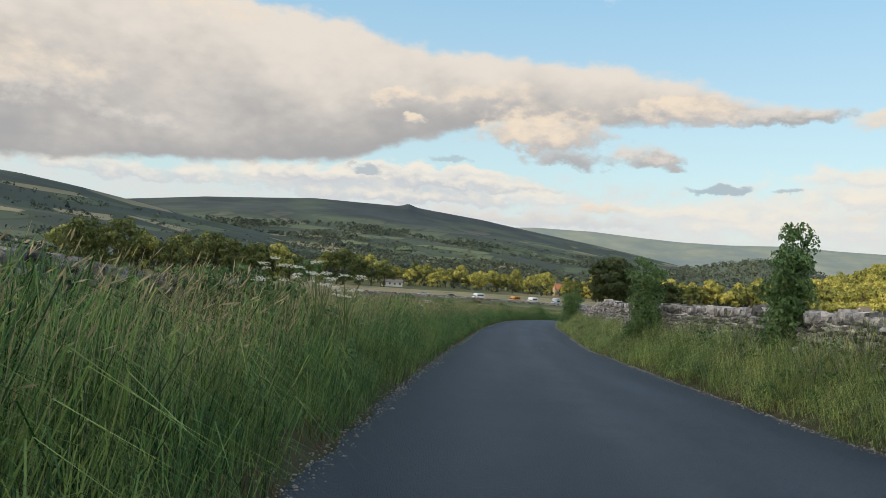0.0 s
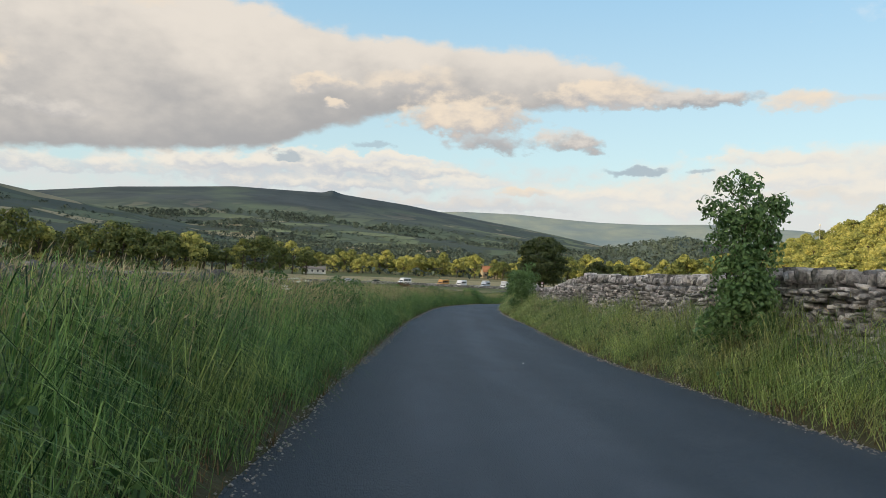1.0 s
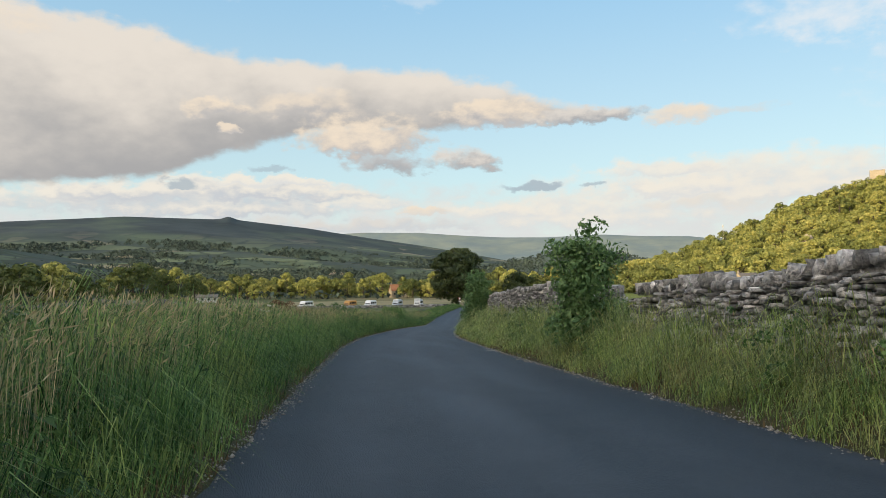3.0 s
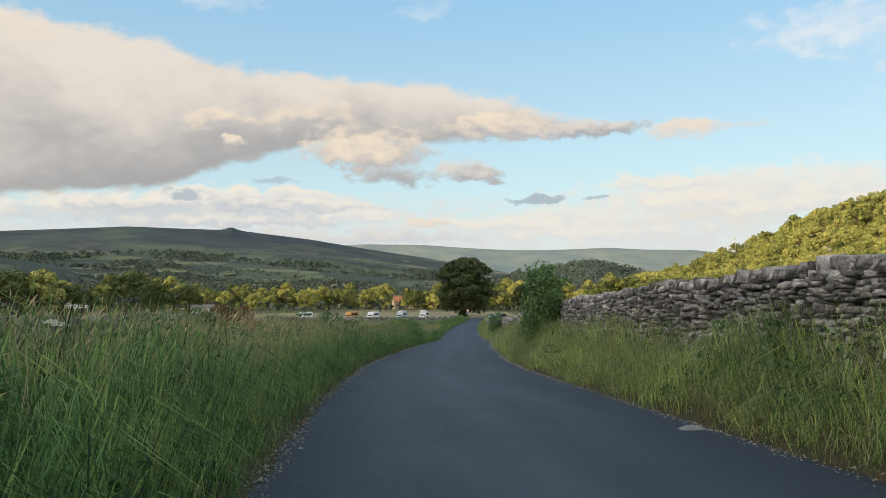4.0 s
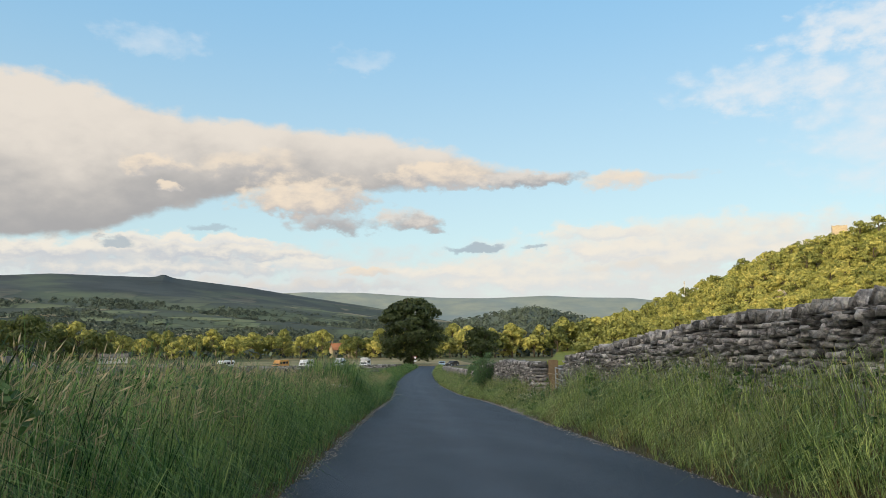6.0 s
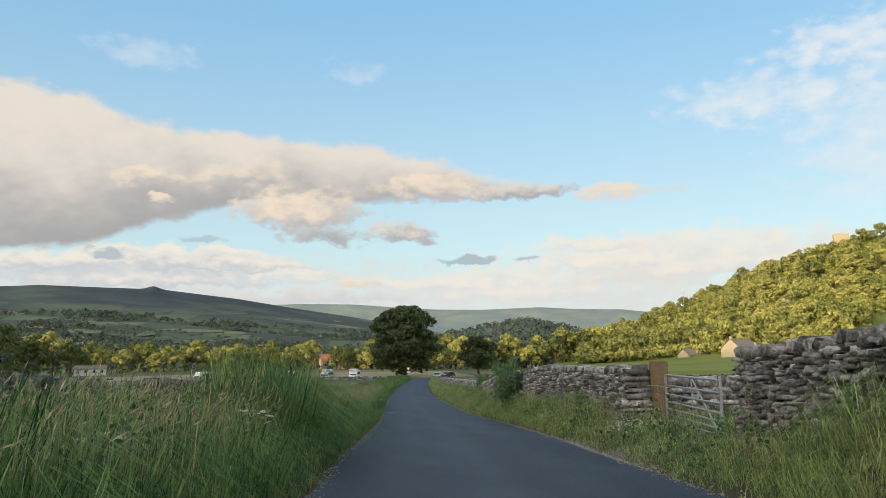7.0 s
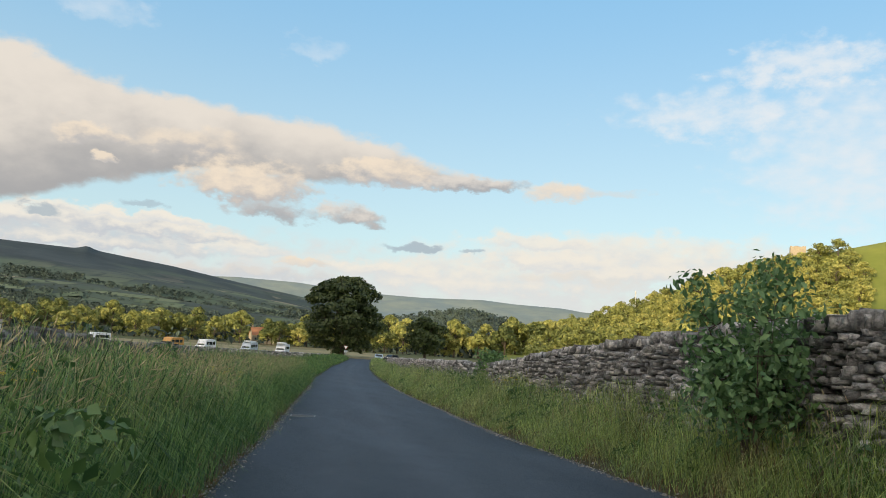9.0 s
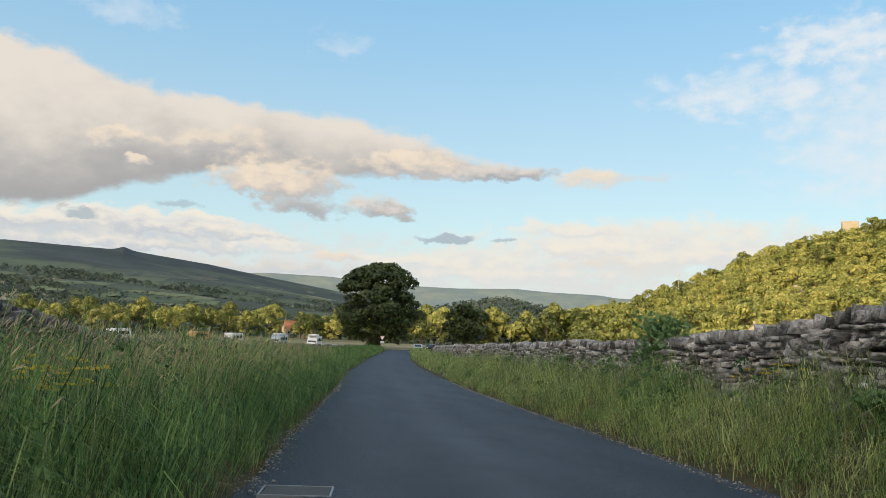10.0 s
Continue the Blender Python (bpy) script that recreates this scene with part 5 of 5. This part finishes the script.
    c = np.stack([x, y, land(x, y) + rng.uniform(0.2, 0.36, n)], -1)
    v, f = leaf_cards(rng, c, np.full(n, 0.02), n * 5, 0.011, 0.4)
    sv, sf = blades(rng, x, y, land(x, y), c[:, 2] - land(x, y), np.full(n, 0.005), rng.uniform(0, 6, n), np.full(n, 0.05))
    patch = tagged(new("daisies", fast_mesh("daisies", v, f, WHITE_FLOWER)), "small white daisies in the grass by the gatepost", "wild flower", kind="stuff")


build_plants()

# ---- gate, sign ----


def build_gate():
    a, b = Vector((24.02, 112.0, 0)), Vector((22.85, 108.55, 0))
    length, heading = (b - a).length, math.degrees(math.atan2(b.y - a.y, b.x - a.x))
    z = float(road_z(110.3)) + 0.34
    root = tagged(new("field_gate"), "galvanised steel seven-bar field gate, closed, tied with cord", "gate")
    root.matrix_basis = pose(a.x, a.y, z, 0, 0, heading)
    for k, h in enumerate([0.08, 0.20, 0.34, 0.50, 0.68, 0.88, 1.12]):
        part("rail", rod(bmesh.new(), (0, 0, h), (length, 0, h), 0.021 if k < 6 else 0.026, sides=10), STEEL, root)
    for x in (0.0, length):
        part("end_post", rod(bmesh.new(), (x, 0, -0.02), (x, 0, 1.2 if x else 1.14), 0.028, sides=10), STEEL, root)
    for p, q in (((0.25, 0.03, 0.08), (length * 0.5, 0.03, 1.12)), ((length - 0.25, 0.03, 0.08), (length * 0.5, 0.03, 1.12)), ((length * 0.5, 0.03, 0.08), (length * 0.5, 0.03, 1.12))):
        part("brace", rod(bmesh.new(), p, q, 0.016, sides=8), STEEL, root)

    px, py = 24.12, 112.42
    bm = bmesh.new()
    box(bm, -0.20, 0.20, -0.15, 0.15, -0.35, 1.46, 0.03)
    bmesh.ops.subdivide_edges(bm, edges=[e for e in bm.edges if e.calc_length() > 0.5], cuts=6)
    for v in bm.verts:
        v.co += Vector((noise.noise(v.co * 3.1), noise.noise(v.co * 3.1 + Vector((5, 0, 0))), noise.noise(v.co * 2.0 + Vector((0, 9, 0))) * 0.6)) * 0.022
    post = tagged(new("gatepost"), "brown weathered square-cut stone gatepost beside the wall end", "gatepost")
    post.matrix_basis = pose(px, py, z - 0.02, 0, 0, -20)
    part("shaft", bm, POSTSTONE, post)
    cord = bpy.data.curves.new("cord", "CURVE")
    cord.dimensions, cord.bevel_depth = "3D", 0.008
    s = cord.splines.new("POLY")
    loop = [(0.28 * math.cos(t) * 1.0, 0.19 * math.sin(t), 0.86 + 0.03 * math.sin(2 * t)) for t in np.linspace(0, 2 * math.pi, 15)] + [(0.29, -0.02, 0.86), (0.34, -0.1, 0.80), (0.28, -0.14, 0.62)]
    s.points.add(len(loop) - 1)
    for p, q in zip(s.points, loop):
        p.co = (*q, 1)
    cord.materials.append(CORD)
    rope = tagged(new("cord", cord), "pale frayed cord looped round the gatepost", "rope")
    rope.matrix_basis = pose(px, py, z - 0.02, 0, 0, -20)


CORD = material("cord", (0.40, 0.32, 0.22), (0.55, 0.46, 0.34), 0.9, 40)
WHITE = material("white_paint", (0.70, 0.71, 0.72), (0.82, 0.82, 0.82), 0.35, 3, specular=0.5)
RED = material("red_sign_face", (0.50, 0.03, 0.03), (0.58, 0.05, 0.04), 0.4, 4)
GREYPOLE = material("grey_pole", (0.22, 0.23, 0.24), (0.32, 0.33, 0.34), 0.5, 8, metal=0.5)


def build_sign():
    x, y = 66.6, 289.0
    root = tagged(new("road_sign"), "white triangular give-way sign with plate on a grey pole", "road sign")
    root.matrix_basis = pose(x, y, ground_at(x, y) + 0.05, 0, 0, -16)
    part("pole", rod(bmesh.new(), (0, 0.04, 0), (0, 0.04, 3.05), 0.04, sides=10), GREYPOLE, root)

    def triangle(size, y, thick, zc):
        bm = bmesh.new()
        pts = [(-size, zc + size * 0.58), (size, zc + size * 0.58), (0, zc - size * 1.15)]
        f = bm.faces.new([bm.verts.new((px, y, pz)) for px, pz in pts])
        r = bmesh.ops.extrude_face_region(bm, geom=[f])
        bmesh.ops.translate(bm, vec=(0, thick, 0), verts=[v for v in r["geom"] if isinstance(v, bmesh.types.BMVert)])
        bmesh.ops.recalc_face_normals(bm, faces=bm.faces[:])
        return bm

    face = part("sign_face", triangle(0.52, -0.02, 0.02, 2.65), RED, root, "red-bordered triangle")
    part("panel", triangle(0.43, -0.026, 0.005, 2.65), WHITE, face)
    plate = part("plate", box(bmesh.new(), -0.38, 0.38, -0.02, 0.0, 1.5, 1.9, 0.005), WHITE, root, "white supplementary plate")
    part("bar", box(bmesh.new(), -0.28, 0.28, -0.026, -0.0205, 1.66, 1.74), GREYPOLE, plate)


def build_daisies():
    """Small pale flowers in the short grass before the gatepost."""
    rng = np.random.default_rng(88)
    y = rng.normal(111.2, 0.7, 90)
    e = rng.normal(1.05, 0.28, 90)
    x = road_x(y) + half_width(y) + e
    c = np.stack([x, y, land(x, y) + rng.uniform(0.16, 0.34, 90)], -1)
    v, f = leaf_cards(rng, c, np.full(90, 0.012), 90 * 7, 0.012, 0.5)
    tagged(new("daisies", fast_mesh("daisies", v, f, WHITE_FLOWER)), "small white wild flowers in the grass before the gatepost", "wild flower", kind="stuff")


def boulder(name, label, at, size, mat, seed, category="stone", lift=0.0):
    """A loose stone, worn round, half sunk where it lies."""
    bm = bmesh.new()
    bmesh.ops.create_icosphere(bm, subdivisions=3, radius=1)
    for v in bm.verts:
        p = v.co.copy()
        v.co = Vector((p.x * size[0], p.y * size[1], p.z * size[2])) * (1 + 0.3 * noise.noise(p * 1.4 + Vector((seed, 0, 0))) + 0.08 * noise.noise(p * 5))
    me = bpy.data.meshes.new(name)
    bm.to_mesh(me)
    bm.free()
    me.materials.append(mat)
    ob = tagged(new(name, me), label, category)
    ob.matrix_basis = pose(at[0], at[1], max(ground_at(*at, sink=0), float(road_z(at[1])) - 0.01) + lift, 0, 0, seed * 40)


def build_loose_things():
    # A pale patch of the asphalt, built here as a thin stone.
    boulder("stone", "pale patch on the asphalt edge, built as a flat stone", (10.1, 64.5), (0.24, 0.13, 0.022), FLATROCK, 1.0)
    boulder("stone", "small white stone lying on the lane", (4.0, 28.2), (0.035, 0.02, 0.01), PALEROCK, 2.0, lift=0.045)
    boulder("stone", "round white stone at the foot of the wall end", (23.35, 113.0), (0.17, 0.15, 0.13), PALEROCK, 3.0, lift=0.08)
    # flat pale-edged thing of unclear kind on the lane, built as an iron cover
    x, y = 25.08, 142.95
    root = tagged(new("drain_cover"), "flat pale-edged thing in the lane, built as a dark rimmed plate", "drain cover")
    root.matrix_basis = pose(x, y, float(road_z(y)) + 0.005, 0, 0, -16)
    part("plate", box(bmesh.new(), -0.30, 0.30, -0.20, 0.20, -0.03, 0.012, 0.004), TRIM, root)
    for x0, x1, y0, y1 in ((-0.31, 0.31, -0.215, -0.195), (-0.31, 0.31, 0.195, 0.215), (-0.33, -0.31, -0.215, 0.215), (0.31, 0.33, -0.215, 0.215)):
        part("rim", box(bmesh.new(), x0, x1, y0, y1, -0.03, 0.018, 0.003), GREYPOLE, root, "pale metal rim")
    # slim mast on the shoulder of the wooded hill
    p = wood_point(36.6, 0.96)
    mast = tagged(new("mast"), "slim pale mast standing above the hill trees", "mast")
    mast.matrix_basis = pose(p.x, p.y, p.z)
    part("pole", rod(bmesh.new(), (0, 0, -1), (0, 0, 13), 0.35, 0.2, 10), PALEROCK, mast)
    part("head", rod(bmesh.new(), (0, 0, 12.2), (0, 0, 14), 0.6, 0.4, 10), PALEROCK, mast)


FLATROCK = material("grey_patch_stone", (0.12, 0.125, 0.125), (0.26, 0.26, 0.25), 0.9, 9.0, 7, 0.5, 30)
PALEROCK = material("pale_limestone", (0.38, 0.37, 0.34), (0.62, 0.60, 0.56), 0.9, 8.0, 7, 0.5, 30)
TRIM = material("dark_trim", (0.03, 0.03, 0.032), (0.05, 0.05, 0.05), 0.6, 20)
build_gate()
build_loose_things()
build_sign()
build_daisies()

# ---- vehicles ----
GLASS = material("vehicle_glass", (0.02, 0.025, 0.03), (0.03, 0.035, 0.04), 0.08, 2, specular=0.6)
TYRE = material("tyre", (0.015, 0.015, 0.015), (0.03, 0.03, 0.03), 0.9, 20)
ORANGE = material("ochre_paint", (0.50, 0.24, 0.05), (0.60, 0.30, 0.07), 0.35, 3, specular=0.5)
SILVER = material("silver_paint", (0.45, 0.50, 0.56), (0.52, 0.57, 0.63), 0.3, 3, specular=0.5)
BLUECAR = material("pale_blue_paint", (0.28, 0.38, 0.50), (0.33, 0.44, 0.56), 0.3, 3, specular=0.5)
DARKCAR = material("dark_paint", (0.03, 0.03, 0.035), (0.05, 0.05, 0.055), 0.3, 3, specular=0.5)
LAMP = material("headlamp_glass", (0.75, 0.75, 0.7), (0.85, 0.85, 0.8), 0.15, 3, specular=0.6)


def vehicle(name, label, at, heading, profile, windows, width, wheels, paint, category, group, roof=None):
    """A body swept from its side profile, with panes, wheels, bumpers and lamps as parts. Front along +x."""
    root = tagged(new(name), label, category, group)
    root.matrix_basis = pose(at[0], at[1], ground_at(*at, sink=0) + 0.06, 0, 0, heading)
    bm = bmesh.new()
    hw = width / 2
    rings = []
    for y, k in ((-hw, 0.94), (-hw * 0.93, 1.0), (hw * 0.93, 1.0), (hw, 0.94)):
        cz = 0.9
        rings.append([bm.verts.new((x, y, cz + (z - cz) * (k if z > cz else 1))) for x, z in profile])
    n = len(profile)
    for a, b in zip(rings, rings[1:]):
        for i in range(n):
            bm.faces.new((a[i], a[(i + 1) % n], b[(i + 1) % n], b[i]))
    bm.faces.new(rings[0])
    bm.faces.new(rings[-1][::-1])
    bmesh.ops.recalc_face_normals(bm, faces=bm.faces[:])
    body = part("body", bm, paint, root)
    for x0, x1, z0, z1 in windows:
        for s in (-1, 1):
            bm = bmesh.new()
            box(bm, x0, x1, s * hw - 0.014, s * hw + 0.014, z0, z1, 0.01)
            part("side_window", bm, GLASS, body)
    top = max(z for x, z in profile)
    (xa, za), (xb, zb) = WIND[name]
    bm = bmesh.new()
    f = bm.faces.new([bm.verts.new(v) for v in ((xa + 0.02, -hw * 0.84, za), (xa + 0.02, hw * 0.84, za), (xb + 0.02, hw * 0.78, zb), (xb + 0.02, -hw * 0.78, zb))])
    r = bmesh.ops.extrude_face_region(bm, geom=[f])
    bmesh.ops.translate(bm, vec=(0.02, 0, 0.012), verts=[v for v in r["geom"] if isinstance(v, bmesh.types.BMVert)])
    part("windscreen", bm, GLASS, body)
    for x in wheels:
        for s in (-1, 1):
            tyre = part("wheel", rod(bmesh.new(), (x, s * hw - s * 0.2, 0.33), (x, s * hw + s * 0.01, 0.33), 0.33, sides=20), TYRE, root)
            part("rim", rod(bmesh.new(), (x, s * hw, 0.33), (x, s * hw + s * 0.02, 0.33), 0.2, sides=14), SILVER, tyre)
    front, rear = max(x for x, z in profile), min(x for x, z in profile)
    part("bumper", box(bmesh.new(), front - 0.1, front + 0.05, -hw * 0.95, hw * 0.95, 0.3, 0.55, 0.03), TRIM, root)
    part("bumper", box(bmesh.new(), rear - 0.05, rear + 0.1, -hw * 0.95, hw * 0.95, 0.3, 0.55, 0.03), TRIM, root)
    for s in (-1, 1):
        part("headlamp", box(bmesh.new(), front - 0.08, front + 0.03, s * hw * 0.75 - 0.14, s * hw * 0.75 + 0.14, 0.66, 0.84, 0.02), LAMP, root)
    if roof:
        part("roof_pod", box(bmesh.new(), *roof, 0.12), WHITE, root, "raised white roof section")
    return root


WIND = {"camper_van": ((1.95, 1.15), (1.45, 1.95)), "car": ((0.95, 0.95), (0.35, 1.40)), "caravan": ((2.1, 1.1), (1.95, 1.9))}
VAN = [(-2.75, 0.38), (-2.8, 1.2), (-2.72, 2.3), (-2.55, 2.42), (1.15, 2.42), (1.38, 2.25), (1.98, 1.12), (2.55, 0.98), (2.72, 0.8), (2.74, 0.38)]
CAR = [(-2.0, 0.36), (-2.08, 0.7), (-2.0, 0.95), (-1.75, 1.0), (-1.3, 1.38), (-0.9, 1.47), (0.3, 1.44), (1.0, 0.95), (1.9, 0.84), (2.08, 0.66), (2.1, 0.36)]


def build_vehicles():
    panes = [(-2.3, -1.3, 1.35, 1.95), (-1.1, 0.2, 1.35, 1.95), (0.4, 1.3, 1.3, 1.9)]
    y = 290.0
    vans = [(14.8, WHITE, "white high-roofed camper van parked on the roadside", None), (29.2, ORANGE, "ochre and cream camper van parked on the roadside", None), (36.0, WHITE, "white panel van with dark windows parked on the roadside", None), (45.2, SILVER, "silver-white motorhome parked on the roadside", (-2.4, 1.6, -0.8, 0.8, 2.40, 2.72)), (52.4, WHITE, "white motorhome with an overcab parked on the roadside", (-0.6, 2.0, -0.9, 0.9, 2.35, 2.8))]
    for k, (x, paint, label, roof) in enumerate(vans):
        vehicle("camper_van", label, (x, y + 0.4 * (k % 2)), 226 + 5 * k, VAN, panes, 2.0, (-1.8, 1.75), paint, "van", "parked vans", roof)
    for x, paint, label in ((-6.5, SILVER, "silver estate car parked by the valley road"), (4.0, DARKCAR, "dark hatchback parked by the valley road")):
        vehicle("car", label, (x, y), 190, CAR, [(-1.25, -0.35, 1.0, 1.34), (-0.25, 0.45, 1.0, 1.34)], 1.75, (-1.3, 1.35), paint, "car", "parked cars")
    vehicle("car", "pale blue car waiting at the junction", (73.6, 286.0), -108, CAR, [(-1.25, -0.35, 1.0, 1.34), (-0.25, 0.45, 1.0, 1.34)], 1.8, (-1.3, 1.35), BLUECAR, "car", "cars at the junction")
    vehicle("car", "dark car facing the lane at the junction", (79.0, 293.0), -150, CAR, [(-1.25, -0.35, 1.0, 1.34), (-0.25, 0.45, 1.0, 1.34)], 1.8, (-1.3, 1.35), DARKCAR, "car", "cars at the junction")


build_vehicles()

# ---- buildings ----
PALESTONE = material("pale_house_stone", (0.30, 0.25, 0.18), (0.46, 0.39, 0.29), 0.9, 1.5, 7, 0.4, 6)
SLATE = material("stone_slate_roof", (0.14, 0.12, 0.105), (0.24, 0.21, 0.18), 0.85, 2.5, 6, 0.5, 5)
REDROOF = material("red_tile_roof", (0.34, 0.14, 0.07), (0.48, 0.22, 0.11), 0.85, 2.5, 6, 0.4, 5)
RENDER_WHITE = material("white_render", (0.62, 0.60, 0.56), (0.76, 0.74, 0.70), 0.85, 1.2, 5)


def house(name, label, at, z, heading, length, width, eaves, ridge, wall_mat, roof_mat, windows=3, group="", chimney=True, category="house"):
    root = tagged(new(name), label, category, group)
    root.matrix_basis = pose(at[0], at[1], z, 0, 0, heading)
    L, W = length / 2, width / 2
    bm = bmesh.new()
    sec = [(-W, -1.0), (-W, eaves), (0, ridge), (W, eaves), (W, -1.0)]
    ends = [[bm.verts.new((x, y, q)) for y, q in sec] for x in (-L, L)]
    for i in range(4):
        bm.faces.new((ends[0][i], ends[0][i + 1], ends[1][i + 1], ends[1][i]))
    bm.faces.new(ends[0][::-1])
    bm.faces.new(ends[1])
    bmesh.ops.recalc_face_normals(bm, faces=bm.faces[:])
    part("wall", bm, wall_mat, root)
    bm = bmesh.new()
    slope = (ridge - eaves) / W
    for s in (-1, 1):
        o = W + 0.3
        pts = [(-L - 0.25, 0, ridge + 0.08), (L + 0.25, 0, ridge + 0.08), (L + 0.25, s * o, eaves - 0.3 * slope + 0.08), (-L - 0.25, s * o, eaves - 0.3 * slope + 0.08)]
        f = bm.faces.new([bm.verts.new(p) for p in pts])
        r = bmesh.ops.extrude_face_region(bm, geom=[f])
        bmesh.ops.translate(bm, vec=(0, 0, 0.16), verts=[v for v in r["geom"] if isinstance(v, bmesh.types.BMVert)])
    bmesh.ops.recalc_face_normals(bm, faces=bm.faces[:])
    roof = part("roof", bm, roof_mat, root)
    if chimney:
        part("chimney", box(bmesh.new(), -L + 0.2, -L + 0.9, -0.4, 0.4, ridge - 0.4, ridge + 1.1, 0.04), wall_mat, roof)
    for k in range(windows):
        x = -L + length * (k + 0.5) / windows
        for s in (-1, 1):
            w = part("window", box(bmesh.new(), x - 0.45, x + 0.45, s * W - 0.04, s * W + 0.04, eaves * 0.45, eaves * 0.45 + 1.1), GLASS, root)
            part("frame", box(bmesh.new(), x - 0.55, x + 0.55, s * W - 0.06 + s * 0.05, s * W + 0.06 + s * 0.05, eaves * 0.45 - 0.12, eaves * 0.45 - 0.01), WHITE, w)
    return root


def polar(o, az, r):
    return o[0] + r * math.sin(radians(az)), o[1] + r * math.cos(radians(az))


def build_buildings():
    cam_o = (14.1, 99.1)
    for az, r, hd, L, W, e, rd, label in (
        (39.9, 300, 20, 13, 8, 4.6, 8.2, "pale stone farmhouse with a slate roof below the wood"),
        (41.2, 285, 35, 12, 7, 3.4, 6.2, "low stone barn with a slate roof beside the farmhouse"),
        (44.2, 292, 120, 7, 6, 3.6, 6.4, "small gabled stone outbuilding on the pasture"),
        (36.6, 320, 10, 10, 6, 2.8, 5.0, "low stone shed below the wood"),
    ):
        x, y = polar(cam_o, az, r)
        a = math.degrees(math.atan2(x - WOOD_O[0], y - WOOD_O[1]))
        z = wood_point(a, (math.hypot(x - WOOD_O[0], y - WOOD_O[1]) - 150) / 410).z - 2.2
        house("farm_building", label, (x, y), z, hd, L, W, e, rd, PALESTONE, SLATE, 3, "farm", L > 10)
    x, y = polar((2.5, 35), -4.4, 405)
    house("white_barn", "long low white-walled barn among the belt trees", (x, y), ground_at(x, y), 8, 12, 7, 2.6, 4.0, RENDER_WHITE, SLATE, 4, chimney=False, category="barn")
    x, y = polar((0, 0), 9.4, 505)
    house("farmhouse", "brick farmhouse with a red tile roof among trees", (x, y), ground_at(x, y), 5, 13, 8, 4.4, 8.0, PALESTONE, REDROOF, 4)
    rng = np.random.default_rng(3)
    for k in range(26):
        az, s = rng.uniform(3, 20), rng.uniform(0.10, 0.34)
        p = hill_point(MID, az, float(np.interp(az, RIDGE_AZ, RIDGE_EL)), 1200, 4100, -0.35, s, 0.85)
        house("village_house", "small pale stone house in the distant village", (p.x, p.y), p.z - 1, rng.uniform(0, 180), rng.uniform(9, 15), 7, 5, 8, PALESTONE, SLATE, 2, "distant village", False)
    # ruined tower on the hill's crest
    p = wood_point(47.4, 1.0)
    root = tagged(new("ruined_tower"), "broken stump of a pale stone tower above the wood", "ruin")
    root.matrix_basis = pose(p.x, p.y, p.z, 0, 0, -40)
    bm = bmesh.new()
    box(bm, -4.8, 4.8, -2.5, 2.5, -4, 7.6)
    bmesh.ops.subdivide_edges(bm, edges=bm.edges[:], cuts=5, use_grid_fill=True)
    for v in bm.verts:
        v.co += Vector((0, 0, 1.2 * noise.noise(v.co * 0.5))) * (1 if v.co.z > 6.5 else 0) + Vector((noise.noise(v.co), noise.noise(v.co + Vector((4, 4, 4))), 0)) * 0.25
    part("wall", bm, PALESTONE, root)
    # bare rock faces in the wood
    for k, (az, el, size) in enumerate(((43.7, 3.7, 5.2),)):
        s = 0.66
        p = wood_point(az, s)
        bm = bmesh.new()
        bmesh.ops.create_icosphere(bm, subdivisions=4, radius=1)
        for v in bm.verts:
            v.co = Vector((v.co.x * size, v.co.y * size * 0.5, v.co.z * size * 1.1)) * (1 + 0.35 * noise.noise(v.co * 1.6 + Vector((k * 7, 0, 0))) + 0.12 * noise.noise(v.co * 6))
        root = tagged(new("rock_outcrop"), "bare buff limestone face among the hill trees", "rock")
        root.matrix_basis = pose(p.x, p.y, p.z + size * 0.5)
        part("rock", bm, PALESTONE, root)


build_buildings()


def build_field_walls():
    """Low far walls across the fields, joined from rough stones."""
    rng = np.random.default_rng(4)
    for label, a, b, h in (("low grey wall along the valley road", (-120, 286.0), (62, 285.5), 0.95), ("low grey wall by the far field", (84, 284), (170, 262), 1.0), ("low grey field wall across the pasture", (48, 190), (150, 215), 1.1), ("low grey field wall below the farm", (60, 150), (210, 170), 1.1)):
        a, b = Vector(a), Vector(b)
        n = int((b - a).length / 0.55)
        V, F, c = [], [], 0
        for i in range(n):
            for k in range(3):
                q = a.lerp(b, (i + rng.uniform(-0.2, 0.2)) / n)
                m = pose(q.x, q.y, ground_at(q.x, q.y, 0) + h * (k + 0.5) / 3, rng.normal(scale=6), rng.normal(scale=6), math.degrees(math.atan2(b.y - a.y, b.x - a.x)) + rng.normal(scale=6)) @ Matrix.Diagonal((0.68, 0.5, h / 3 * rng.uniform(1.0, 1.3), 1))
                M = np.array(m)
                V.append(STONES[int(rng.integers(len(STONES)))] @ M[:3, :3].T + M[:3, 3])
                F.append(STONE_TRI + c)
                c += len(V[-1])
        root = tagged(new("field_wall"), label, "stone wall", "field walls", kind="structure")
        tagged(part_mesh("stones", fast_mesh("stones", np.concatenate(V), np.concatenate(F), STONE), root), kind="stuff")


build_field_walls()

# ---- single stones, last ----
for root, shapes, rows in PENDING:
    for m, s in rows:
        part_mesh("stone", shapes[s], root, at=m)
